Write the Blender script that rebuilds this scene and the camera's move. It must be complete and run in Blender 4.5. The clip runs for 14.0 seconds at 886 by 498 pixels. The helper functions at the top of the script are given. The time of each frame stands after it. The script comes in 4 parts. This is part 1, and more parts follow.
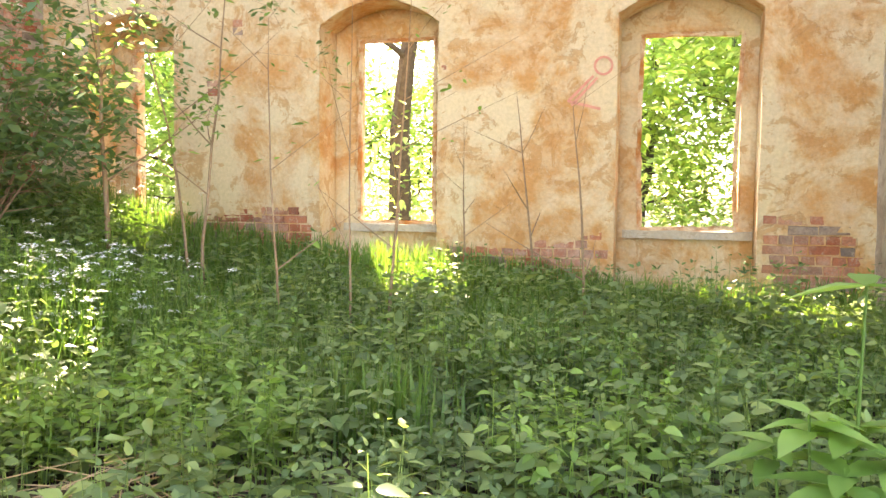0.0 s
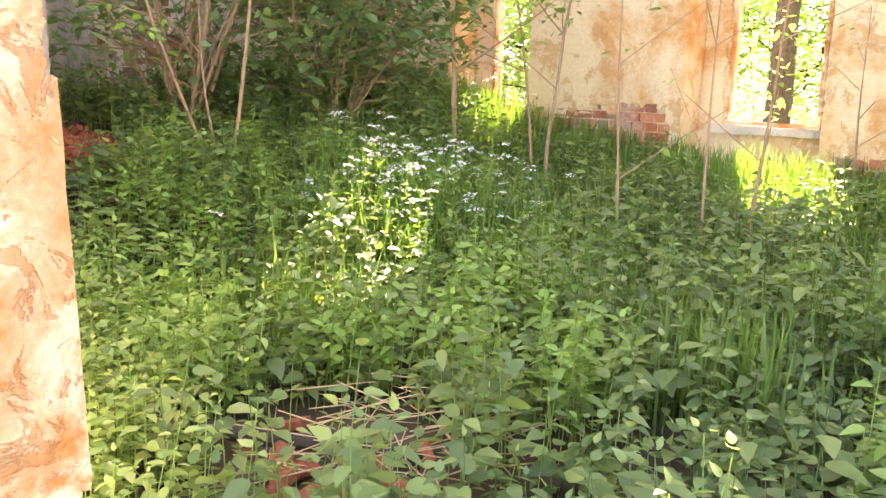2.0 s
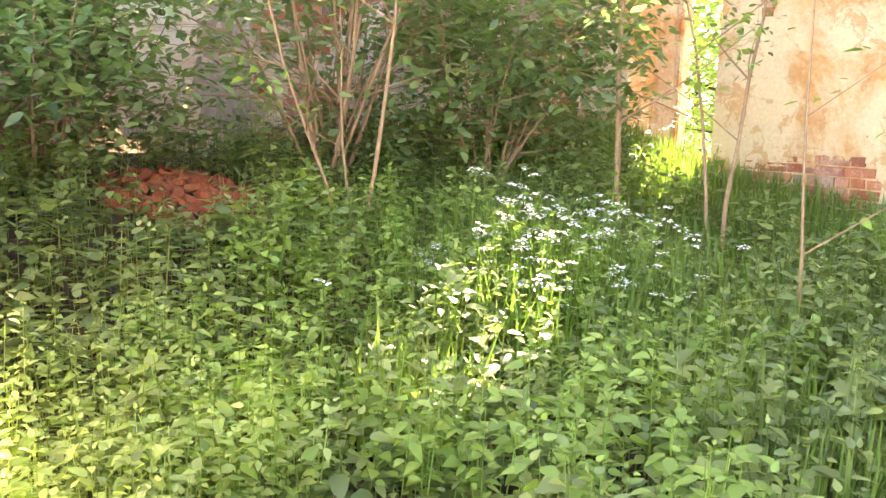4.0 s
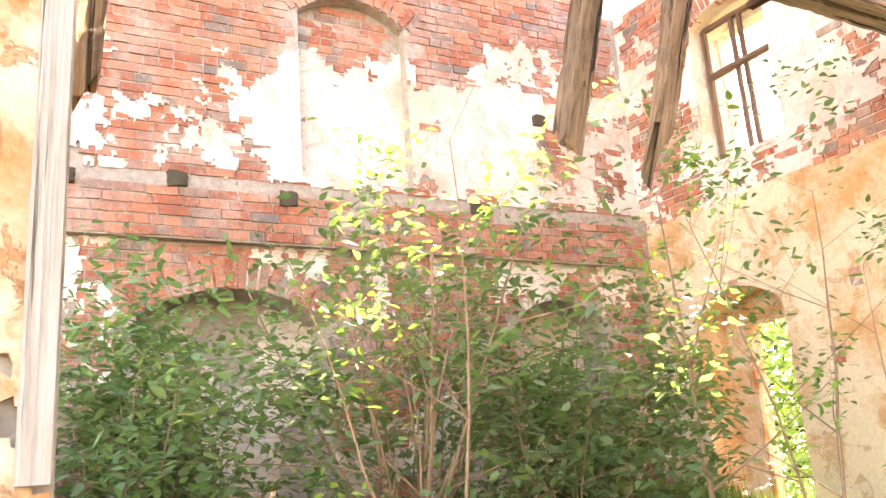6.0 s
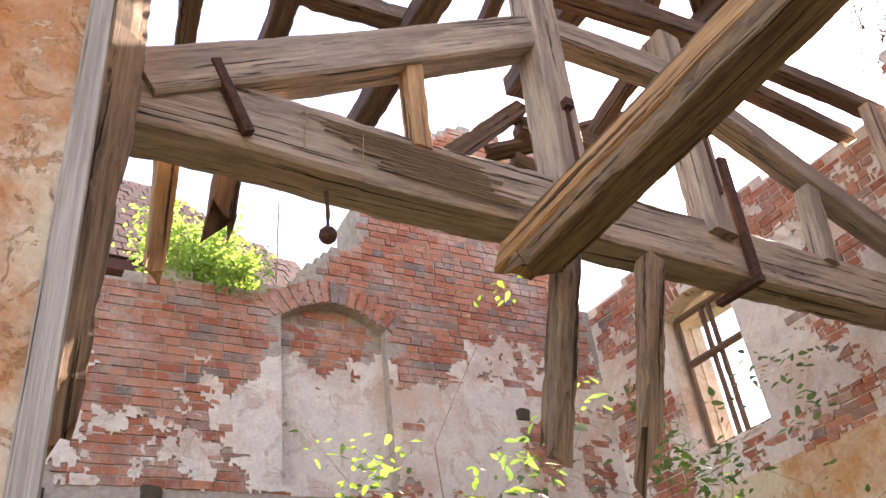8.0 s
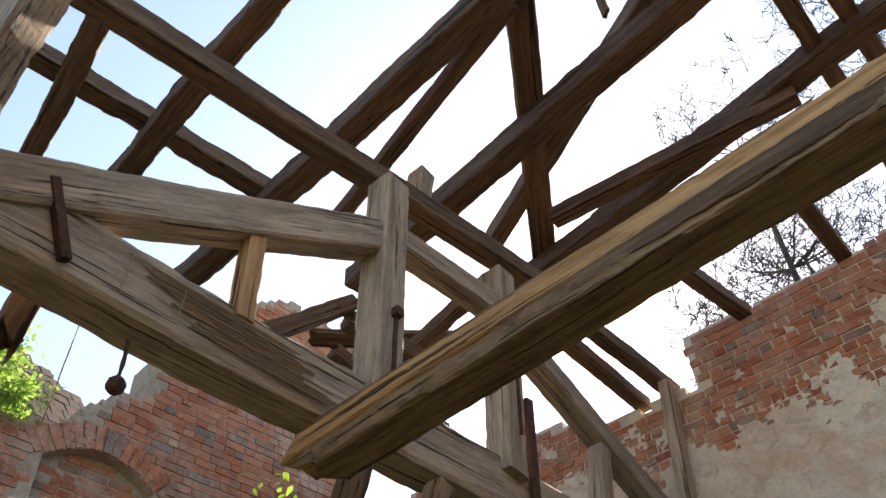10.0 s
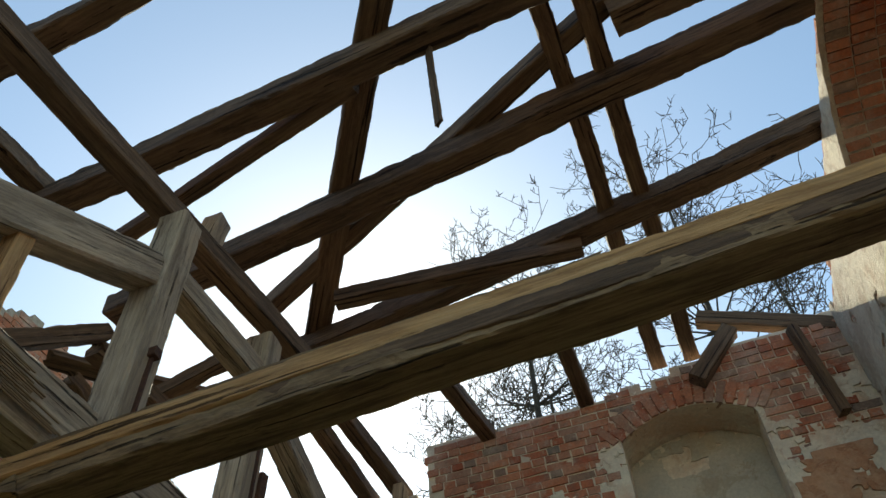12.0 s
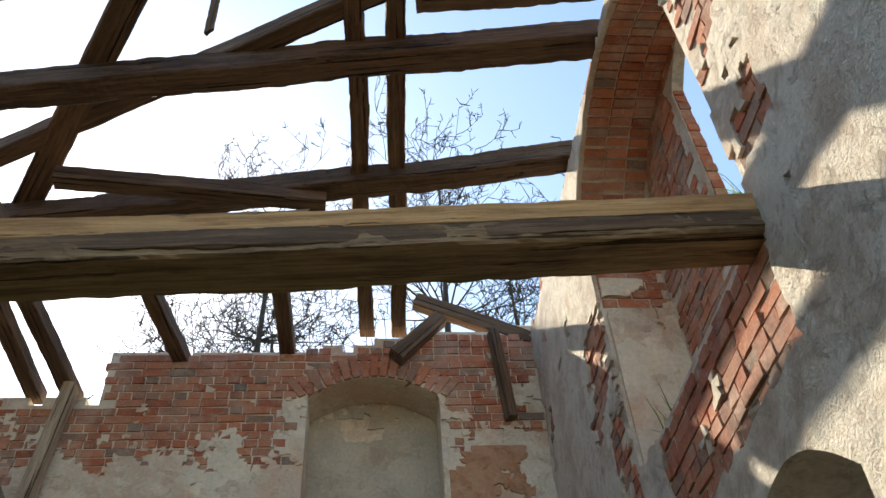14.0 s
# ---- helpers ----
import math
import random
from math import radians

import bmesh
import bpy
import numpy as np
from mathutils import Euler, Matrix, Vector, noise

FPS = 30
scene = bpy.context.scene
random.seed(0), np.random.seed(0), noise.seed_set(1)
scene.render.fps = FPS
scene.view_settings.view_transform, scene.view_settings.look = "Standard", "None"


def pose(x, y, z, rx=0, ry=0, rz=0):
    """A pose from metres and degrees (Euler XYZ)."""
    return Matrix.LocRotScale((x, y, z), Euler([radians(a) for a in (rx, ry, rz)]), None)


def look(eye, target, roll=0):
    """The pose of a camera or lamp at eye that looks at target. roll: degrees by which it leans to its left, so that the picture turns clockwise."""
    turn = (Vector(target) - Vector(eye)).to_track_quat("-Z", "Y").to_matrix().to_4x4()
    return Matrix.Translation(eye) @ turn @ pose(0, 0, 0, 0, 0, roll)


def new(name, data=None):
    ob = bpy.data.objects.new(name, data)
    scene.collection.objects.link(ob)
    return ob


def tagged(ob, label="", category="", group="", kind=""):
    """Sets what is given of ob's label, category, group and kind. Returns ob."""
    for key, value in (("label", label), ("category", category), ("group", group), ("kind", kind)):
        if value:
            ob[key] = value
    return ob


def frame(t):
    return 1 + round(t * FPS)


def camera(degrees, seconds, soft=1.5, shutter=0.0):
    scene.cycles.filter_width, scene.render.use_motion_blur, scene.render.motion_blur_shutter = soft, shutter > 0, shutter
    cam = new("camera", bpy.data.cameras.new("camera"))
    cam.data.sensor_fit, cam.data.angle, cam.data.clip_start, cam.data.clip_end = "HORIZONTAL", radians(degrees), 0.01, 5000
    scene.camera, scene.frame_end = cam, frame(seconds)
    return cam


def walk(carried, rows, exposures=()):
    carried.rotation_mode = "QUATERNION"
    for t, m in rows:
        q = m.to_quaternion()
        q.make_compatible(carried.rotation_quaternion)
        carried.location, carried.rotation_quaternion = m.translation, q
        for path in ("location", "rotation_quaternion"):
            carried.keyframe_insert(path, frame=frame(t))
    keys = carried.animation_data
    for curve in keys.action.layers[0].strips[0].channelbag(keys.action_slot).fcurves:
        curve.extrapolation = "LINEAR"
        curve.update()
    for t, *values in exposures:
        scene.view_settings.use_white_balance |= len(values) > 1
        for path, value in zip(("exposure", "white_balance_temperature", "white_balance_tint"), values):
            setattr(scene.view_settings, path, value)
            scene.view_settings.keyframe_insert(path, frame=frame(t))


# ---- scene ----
cam = camera(55.1, 14.0)
# seconds, eye, turn
ROWS = [
    (0.0, -0.045, 0.172, 1.601, 86.27, -0.70, 15.58),
    (0.5, -0.233, 0.510, 1.623, 87.13, -0.94, 21.72),
    (1.0, -0.334, 0.730, 1.592, 81.64, -1.49, 26.98),
    (1.5, -0.269, 0.867, 1.648, 78.36, -2.22, 33.13),
    (2.0, -0.234, 0.861, 1.654, 78.41, -1.80, 39.97),
    (4.5, -0.495, 1.668, 1.749, 81.13, -1.07, 54.04),
    (5.0, -0.399, 1.641, 1.800, 83.22, -0.04, 54.51),
    (5.5, -0.439, 1.649, 2.040, 93.23, 0.73, 55.15),
    (6.0, -0.401, 1.580, 1.912, 105.09, 4.00, 58.75),
    (6.5, -0.378, 1.573, 1.948, 112.41, 4.31, 59.79),
    (7.0, -0.365, 1.580, 2.007, 116.75, 5.97, 60.52),
    (7.5, -0.358, 1.577, 2.043, 120.05, 8.30, 61.36),
    (8.0, -0.368, 1.567, 2.080, 123.97, 6.42, 58.55),
    (8.5, -0.312, 1.591, 2.138, 127.09, 4.47, 52.51),
    (9.0, -0.264, 1.623, 2.161, 129.93, 3.24, 47.49),
    (11.5, -0.376, 1.509, 2.065, 139.53, 3.22, 27.55),
    (12.0, -0.360, 1.557, 2.097, 139.77, 3.21, 19.46),
    (12.5, -0.194, 1.559, 2.180, 139.55, 3.86, 7.76),
    (13.0, -0.098, 1.595, 2.099, 135.48, 3.55, -4.11),
    (13.5, -0.051, 1.576, 2.060, 135.92, 1.44, -9.23),
    (14.0, -0.068, 1.573, 2.094, 135.01, 3.00, -3.71),
]
EXPOSURE = [(0.0, 3.5, 8600, 18), (2.0, 3.85, 8600, 26), (5.0, 4.25, 8400, 26), (6.0, 3.95, 8600, 28), (6.5, 3.5, 8200, 30), (7.0, 2.88, 8000, 28), (7.5, 2.65, 7800, 30), (9.0, 1.85, 7400, 26), (11.5, 0.85, 7200, -4), (12.0, 0.65, 7000, -4), (12.5, 0.6, 6700, -2), (13.0, 0.95, 6800, 4), (14.0, 1.2, 6800, 4)]
walk(cam, [(t, pose(x, y, z, rx, ry, rz)) for t, x, y, z, rx, ry, rz in ROWS], EXPOSURE)

# ---------------------------------------------------------------- light
SUN_AZ = math.atan2(-0.41, 0.912)
SUN_EL = radians(42.3)
world = bpy.data.worlds.new("world")
scene.world = world
world.use_nodes = True
_n, _l = world.node_tree.nodes, world.node_tree.links
sky = _n.new("ShaderNodeTexSky")
sky.sky_type, sky.sun_disc = "NISHITA", False
sky.sun_elevation, sky.sun_rotation = SUN_EL, SUN_AZ
sky.air_density, sky.dust_density, sky.ozone_density = 1.0, 0.4, 1.0
_l.new(sky.outputs[0], _n["Background"].inputs[0])
_n["Background"].inputs[1].default_value = 0.15
sun_data = bpy.data.lights.new("sun", "SUN")
sun_data.energy, sun_data.angle, sun_data.color = 5.0, radians(0.53), (1.0, 0.93, 0.82)
sun_dir = Vector((math.sin(SUN_AZ) * math.cos(SUN_EL), math.cos(SUN_AZ) * math.cos(SUN_EL), math.sin(SUN_EL)))
sun = new("sun", sun_data)
sun.matrix_world = look(sun_dir * 40, (0, 0, 0))


# ---------------------------------------------------------------- materials
def material(name, build, rough=0.9):
    m = bpy.data.materials.new(name)
    m.use_nodes = True
    nt = m.node_tree
    b = nt.nodes["Principled BSDF"]
    b.inputs["Roughness"].default_value = rough
    b.inputs["Specular IOR Level"].default_value = 0.25
    build(nt, b)
    return m


def noise_tex(nt, scale, detail=5.0, rough=0.6, coords=None, dist=0.0):
    t = nt.nodes.new("ShaderNodeTexNoise")
    t.inputs["Scale"].default_value, t.inputs["Detail"].default_value, t.inputs["Roughness"].default_value = scale, detail, rough
    t.inputs["Distortion"].default_value = dist
    if coords:
        nt.links.new(coords, t.inputs["Vector"])
    return t.outputs["Fac"]


def ramp(nt, fac, stops):
    r = nt.nodes.new("ShaderNodeValToRGB")
    while len(r.color_ramp.elements) < len(stops):
        r.color_ramp.elements.new(0.5)
    for e, (p, c) in zip(r.color_ramp.elements, stops):
        e.position, e.color = p, (*c, 1)
    nt.links.new(fac, r.inputs[0])
    return r.outputs[0]


def mix(nt, fac, a, b, mode="MIX"):
    m = nt.nodes.new("ShaderNodeMix")
    m.data_type, m.blend_type = "RGBA", mode
    for s, v in ((0, fac), (6, a), (7, b)):
        if hasattr(v, "links"):
            nt.links.new(v, m.inputs[s])
        elif s == 0:
            m.inputs[s].default_value = v
        else:
            m.inputs[s].default_value = (*v, 1)
    return m.outputs[2]


def bump(nt, b, height, dist=0.01, strength=0.6):
    n = nt.nodes.new("ShaderNodeBump")
    n.inputs["Strength"].default_value, n.inputs["Distance"].default_value = strength, dist
    nt.links.new(height, n.inputs["Height"])
    nt.links.new(n.outputs[0], b.inputs["Normal"])


def world_pos(nt):
    return nt.nodes.new("ShaderNodeNewGeometry").outputs["Position"]


def obj_pos(nt, sx=1, sy=1, sz=1):
    c = nt.nodes.new("ShaderNodeTexCoord").outputs["Object"]
    m = nt.nodes.new("ShaderNodeMapping")
    m.inputs["Scale"].default_value = (sx, sy, sz)
    nt.links.new(c, m.inputs[0])
    return m.outputs[0]


def island(nt):
    return nt.nodes.new("ShaderNodeNewGeometry").outputs["Random Per Island"]


def plaster_mat(name, base, stain, dark, amount=0.5, size=0.9, relief=0.02):
    def build(nt, b):
        p = world_pos(nt)
        big = ramp(nt, noise_tex(nt, size, 7, 0.68, p, 0.4), [(amount - 0.06, (0, 0, 0)), (amount + 0.05, (1, 1, 1))])
        col = mix(nt, big, base, stain)
        mid = ramp(nt, noise_tex(nt, 3.2, 6, 0.7, p), [(0.42, (0, 0, 0)), (0.62, (1, 1, 1))])
        col = mix(nt, mix(nt, 0.55, (0, 0, 0), mid), col, dark)
        flake = ramp(nt, noise_tex(nt, 2.4 * size + 1.2, 9, 0.74, p, 0.8), [(0.55, (0, 0, 0)), (0.575, (1, 1, 1))])
        col = mix(nt, mix(nt, 0.6, (0, 0, 0), flake), col, tuple(0.9 * c for c in stain))
        scar = ramp(nt, noise_tex(nt, 6.5, 8, 0.75, p, 0.5), [(0.36, (1, 1, 1)), (0.39, (0, 0, 0))])
        col = mix(nt, mix(nt, 0.55, (0, 0, 0), scar), col, tuple(min(0.8, 1.12 * c) for c in base))
        fine = ramp(nt, noise_tex(nt, 26, 5, 0.7, p), [(0.3, (0.85, 0.84, 0.82)), (0.65, (1.06, 1.05, 1.02))])
        col = mix(nt, 1.0, col, fine, "MULTIPLY")
        nt.links.new(col, b.inputs["Base Color"])
        h = mix(nt, 0.35, mix(nt, 0.5, noise_tex(nt, 9, 8, 0.7, p), noise_tex(nt, 60, 4, 0.7, p)), mix(nt, 0.5, scar, flake))
        bump(nt, b, h, relief, 0.8)
    return material(name, build, 0.95)


def brick_mat(name, stops, grime=(0.13, 0.115, 0.10), wash=0.7):
    def build(nt, b):
        p = world_pos(nt)
        oi = nt.nodes.new("ShaderNodeObjectInfo").outputs["Random"]
        a = nt.nodes.new("ShaderNodeMath")
        a.operation = "ADD"
        nt.links.new(oi, a.inputs[0])
        nt.links.new(island(nt), a.inputs[1])
        f = nt.nodes.new("ShaderNodeMath")
        f.operation = "FRACT"
        nt.links.new(a.outputs[0], f.inputs[0])
        col = ramp(nt, f.outputs[0], stops)
        lime = ramp(nt, noise_tex(nt, 2.1, 6, 0.7, p), [(0.47, (0, 0, 0)), (0.68, (1, 1, 1))])
        col = mix(nt, mix(nt, wash, (0, 0, 0), lime), col, (0.58, 0.45, 0.36))
        spot = ramp(nt, noise_tex(nt, 12, 6, 0.75, p), [(0.56, (0, 0, 0)), (0.62, (1, 1, 1))])
        col = mix(nt, mix(nt, wash * 0.7, (0, 0, 0), spot), col, (0.56, 0.44, 0.35))
        dirt = ramp(nt, noise_tex(nt, 5.5, 6, 0.7, p), [(0.5, (0, 0, 0)), (0.72, (1, 1, 1))])
        col = mix(nt, mix(nt, 0.58, (0, 0, 0), dirt), col, grime)
        col = mix(nt, 1.0, col, ramp(nt, noise_tex(nt, 45, 4, 0.7, p), [(0.3, (0.7, 0.7, 0.7)), (0.7, (1.12, 1.1, 1.08))]), "MULTIPLY")
        nt.links.new(col, b.inputs["Base Color"])
        bump(nt, b, noise_tex(nt, 40, 6, 0.75, p), 0.012, 0.7)
    return material(name, build, 0.95)


def wood_mat(name, light, dark, warm):
    def build(nt, b):
        c = obj_pos(nt, 0.7, 9, 9)
        g = noise_tex(nt, 2.2, 10, 0.78, c, 0.3)
        col = ramp(nt, g, [(0.28, dark), (0.43, tuple(0.6 * p + 0.4 * q for p, q in zip(light, dark))), (0.5, light), (0.7, warm)])
        streak = ramp(nt, noise_tex(nt, 2.0, 8, 0.7, obj_pos(nt, 0.5, 30, 30), 0.2), [(0.36, (0.72, 0.7, 0.68)), (0.55, (1, 1, 1)), (0.68, (1.18, 1.16, 1.12))])
        col = mix(nt, 1.0, col, streak, "MULTIPLY")
        oi = nt.nodes.new("ShaderNodeObjectInfo").outputs["Random"]
        col = mix(nt, 1.0, col, ramp(nt, oi, [(0, (0.8, 0.8, 0.8)), (1, (1.1, 1.08, 1.05))]), "MULTIPLY")
        crack = ramp(nt, noise_tex(nt, 1.6, 6, 0.6, obj_pos(nt, 0.3, 15, 15)), [(0.37, (0.16, 0.14, 0.12)), (0.41, (1, 1, 1))])
        col = mix(nt, 1.0, col, crack, "MULTIPLY")
        rot = ramp(nt, noise_tex(nt, 1.1, 6, 0.7, obj_pos(nt, 0.7, 4.5, 4.5)), [(0.5, (0, 0, 0)), (0.66, (1, 1, 1))])
        col = mix(nt, mix(nt, 0.6, (0, 0, 0), rot), col, dark)
        nt.links.new(col, b.inputs["Base Color"])
        bump(nt, b, mix(nt, 0.5, mix(nt, 0.5, g, streak), crack), 0.02, 1.0)
    return material(name, build, 0.85)


def leaf_mat(name, a, b_, tip):
    def build(nt, b):
        col = ramp(nt, island(nt), [(0, a), (0.6, b_), (1, tip)])
        p = world_pos(nt)
        col = mix(nt, 1.0, col, ramp(nt, noise_tex(nt, 1.1, 4, 0.6, p), [(0.35, (0.75, 0.8, 0.75)), (0.65, (1.15, 1.12, 1.0))]), "MULTIPLY")
        nt.links.new(col, b.inputs["Base Color"])
        b.inputs["Specular IOR Level"].default_value = 0.45
        tr = nt.nodes.new("ShaderNodeBsdfTranslucent")
        nt.links.new(mix(nt, 1.0, col, (1.45, 1.55, 0.85), "MULTIPLY"), tr.inputs["Color"])
        ms = nt.nodes.new("ShaderNodeMixShader")
        ms.inputs[0].default_value = 0.42
        nt.links.new(b.outputs[0], ms.inputs[1])
        nt.links.new(tr.outputs[0], ms.inputs[2])
        nt.links.new(ms.outputs[0], nt.nodes["Material Output"].inputs["Surface"])
    return material(name, build, 0.5)


def plain_mat(name, c1, c2, scale=8.0, rough=0.9, metal=0.0, dist=0.01):
    def build(nt, b):
        p = world_pos(nt)
        f = noise_tex(nt, scale, 7, 0.7, p)
        nt.links.new(ramp(nt, f, [(0.33, c1), (0.66, c2)]), b.inputs["Base Color"])
        b.inputs["Metallic"].default_value = metal
        bump(nt, b, f, dist, 0.7)
    return material(name, build, rough)


M_PLASTER_N = plaster_mat("ochre_plaster", (0.68, 0.55, 0.36), (0.56, 0.29, 0.11), (0.66, 0.54, 0.38), 0.52)
M_PLASTER_GREY = plaster_mat("grey_lime_plaster", (0.55, 0.49, 0.40), (0.46, 0.37, 0.27), (0.40, 0.38, 0.34), 0.55)
M_PLASTER_E = plaster_mat("rough_cream_plaster", (0.78, 0.68, 0.57), (0.62, 0.48, 0.37), (0.72, 0.64, 0.55), 0.53, 2.2, 0.09)
M_PLASTER_W = plaster_mat("whitewashed_plaster", (0.76, 0.67, 0.55), (0.62, 0.45, 0.33), (0.60, 0.55, 0.47), 0.53)
M_PLASTER_T = plaster_mat("terracotta_plaster", (0.50, 0.28, 0.17), (0.42, 0.20, 0.11), (0.56, 0.38, 0.26), 0.5, 1.6)
M_PLASTER_S = plaster_mat("orange_plaster", (0.70, 0.55, 0.38), (0.52, 0.20, 0.06), (0.68, 0.53, 0.37), 0.49, 2.2)
M_BRICK = brick_mat("old_red_brick", [(0, (0.36, 0.11, 0.06)), (0.35, (0.48, 0.17, 0.09)), (0.66, (0.55, 0.23, 0.13)), (0.86, (0.42, 0.20, 0.13)), (0.95, (0.30, 0.19, 0.14)), (1, (0.2, 0.16, 0.135))])
M_MORTAR = plain_mat("lime_mortar", (0.30, 0.24, 0.18), (0.46, 0.39, 0.31), 14)
M_WOOD_GREY = wood_mat("weathered_grey_timber", (0.44, 0.35, 0.265), (0.15, 0.11, 0.08), (0.54, 0.41, 0.28))
M_WOOD_MID = wood_mat("mid_brown_timber", (0.30, 0.20, 0.115), (0.06, 0.04, 0.028), (0.42, 0.30, 0.17))
M_WOOD_BROWN = wood_mat("brown_timber", (0.18, 0.115, 0.075), (0.05, 0.034, 0.024), (0.28, 0.18, 0.105))
M_WOOD_OCHRE = wood_mat("ochre_timber", (0.56, 0.33, 0.15), (0.24, 0.13, 0.065), (0.62, 0.41, 0.21))
M_WOOD_PALE = wood_mat("pale_painted_timber", (0.50, 0.44, 0.37), (0.33, 0.28, 0.22), (0.58, 0.53, 0.46))
M_IRON = plain_mat("rusty_iron", (0.05, 0.03, 0.025), (0.14, 0.065, 0.04), 30, 0.8, 0.3)
# Ground colour, used again as painted shade for the joist pockets.
M_SOIL_SHADE = plain_mat("dark_soil_and_pocket_shade", (0.045, 0.036, 0.022), (0.11, 0.085, 0.052), 4)
M_NETTLE = leaf_mat("nettle_leaf", (0.10, 0.16, 0.065), (0.165, 0.24, 0.09), (0.26, 0.335, 0.125))
M_GRASS = leaf_mat("grass_blade", (0.08, 0.16, 0.035), (0.12, 0.22, 0.05), (0.19, 0.27, 0.08))
M_LEAF = leaf_mat("shrub_leaf", (0.11, 0.18, 0.085), (0.15, 0.24, 0.105), (0.20, 0.29, 0.12))
M_LEAF_FRESH = leaf_mat("fresh_leaf", (0.14, 0.24, 0.06), (0.20, 0.33, 0.08), (0.28, 0.42, 0.12))
# Lighter copy of the leaf colours, with outdoor sun brightness put in.
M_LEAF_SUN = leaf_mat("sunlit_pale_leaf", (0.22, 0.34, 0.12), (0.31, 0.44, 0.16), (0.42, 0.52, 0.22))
M_TWIG = plain_mat("tan_twig_bark", (0.24, 0.15, 0.09), (0.36, 0.25, 0.16), 20)
M_BARK = plain_mat("dark_bark", (0.035, 0.03, 0.027), (0.09, 0.08, 0.068), 14, 0.95, 0.0, 0.03)
M_FLOWER = plain_mat("white_petal", (0.72, 0.74, 0.70), (0.82, 0.83, 0.80), 30, 0.7)
M_TILE = brick_mat("clay_roof_tile", [(0, (0.05, 0.026, 0.022)), (0.5, (0.085, 0.036, 0.028)), (1, (0.04, 0.028, 0.025))], (0.03, 0.027, 0.025), 0.05)
M_STRAW = plain_mat("dry_straw", (0.32, 0.24, 0.13), (0.48, 0.38, 0.22), 20)
M_RUBBER = plain_mat("black_rubber", (0.018, 0.018, 0.018), (0.035, 0.033, 0.03), 20, 0.65)
M_RUBBLE = brick_mat("red_brick_rubble", [(0, (0.28, 0.075, 0.04)), (0.5, (0.38, 0.12, 0.06)), (1, (0.24, 0.09, 0.06))], (0.10, 0.06, 0.045), 0.08)
M_PINK = plain_mat("pink_spray_paint", (0.62, 0.24, 0.19), (0.70, 0.36, 0.27), 25)


# ---------------------------------------------------------------- mesh helpers
def mesh_ob(name, verts, faces, mat, parent=None, m=None):
    me = bpy.data.meshes.new(name)
    me.from_pydata([tuple(v) for v in verts] if not isinstance(verts, np.ndarray) else verts.tolist(), [], faces if isinstance(faces, list) else faces.tolist())
    me.materials.append(mat)
    me.update()
    ob = new(name, me)
    if parent:
        ob.parent = parent
    if m:
        ob.matrix_basis = m
    return ob


def part(name, bm, mat, parent, label=""):
    me = bpy.data.meshes.new(name)
    bm.to_mesh(me)
    bm.free()
    me.materials.append(mat)
    ob = new(name, me)
    ob.parent = parent
    return tagged(ob, label) if label else ob


def empty(name, m, label, category, group="", kind=""):
    e = new(name)
    e.matrix_basis = m
    e.empty_display_size = 0.1
    return tagged(e, label, category, group, kind)


BOX_F = [(0, 3, 2, 1), (4, 5, 6, 7), (0, 1, 5, 4), (1, 2, 6, 5), (2, 3, 7, 6), (3, 0, 4, 7)]


def box_pts(x0, x1, y0, y1, z0, z1):
    return [(x0, y0, z0), (x1, y0, z0), (x1, y1, z0), (x0, y1, z0), (x0, y0, z1), (x1, y0, z1), (x1, y1, z1), (x0, y1, z1)]


class Soup:
    """Collects many small closed pieces into one mesh."""

    def __init__(self):
        self.v, self.f = [], []

    def add(self, pts, faces=BOX_F):
        k = len(self.v)
        self.v += pts
        self.f += [tuple(i + k for i in q) for q in faces]


# ---------------------------------------------------------------- walls
# In a wall's own frame u runs along it, v goes away from the room (0 on its inner face), z is up.
def arch_top(o, u):
    """The underside of the opening o = (u0, u1, z0, springing, rise) at u."""
    c, h = (o[0] + o[1]) / 2, (o[1] - o[0]) / 2
    return o[3] + o[4] * (1 - ((u - c) / h) ** 2)


def layer(soup, u0, u1, v0, v1, z0, top, holes, step=0.14):
    cuts = {u0, u1}
    n = int((u1 - u0) / step)
    cuts |= {u0 + (u1 - u0) * i / n for i in range(1, n)}
    for o in holes:
        cuts |= {o[0], o[1]} | {o[0] + (o[1] - o[0]) * i / 12 for i in range(1, 12)}
    cuts = sorted(c for c in cuts if u0 <= c <= u1)
    cuts = [c for i, c in enumerate(cuts) if i == 0 or c - cuts[i - 1] > 1e-4]
    for a, b in zip(cuts, cuts[1:]):
        mid = (a + b) / 2
        spans, low = [], [z0, z0]
        for o in sorted((o for o in holes if o[0] - 1e-6 <= mid <= o[1] + 1e-6), key=lambda o: o[2]):
            spans.append((low, [o[2], o[2]]))
            low = [arch_top(o, a), arch_top(o, b)]
        t = top(mid)
        if t > max(low):
            spans.append((low, [t, t]))
        for (la, lb), (ha, hb) in spans:
            if ha - la > 0.005:
                soup.add([(a, v0, la), (b, v0, lb), (b, v1, lb), (a, v1, la), (a, v0, ha), (b, v0, hb), (b, v1, hb), (a, v1, ha)])


def inside(o, u, z, grow=0.0):
    return o[0] - grow < u < o[1] + grow and o[2] - grow < z < arch_top(o, min(max(u, o[0]), o[1])) + grow


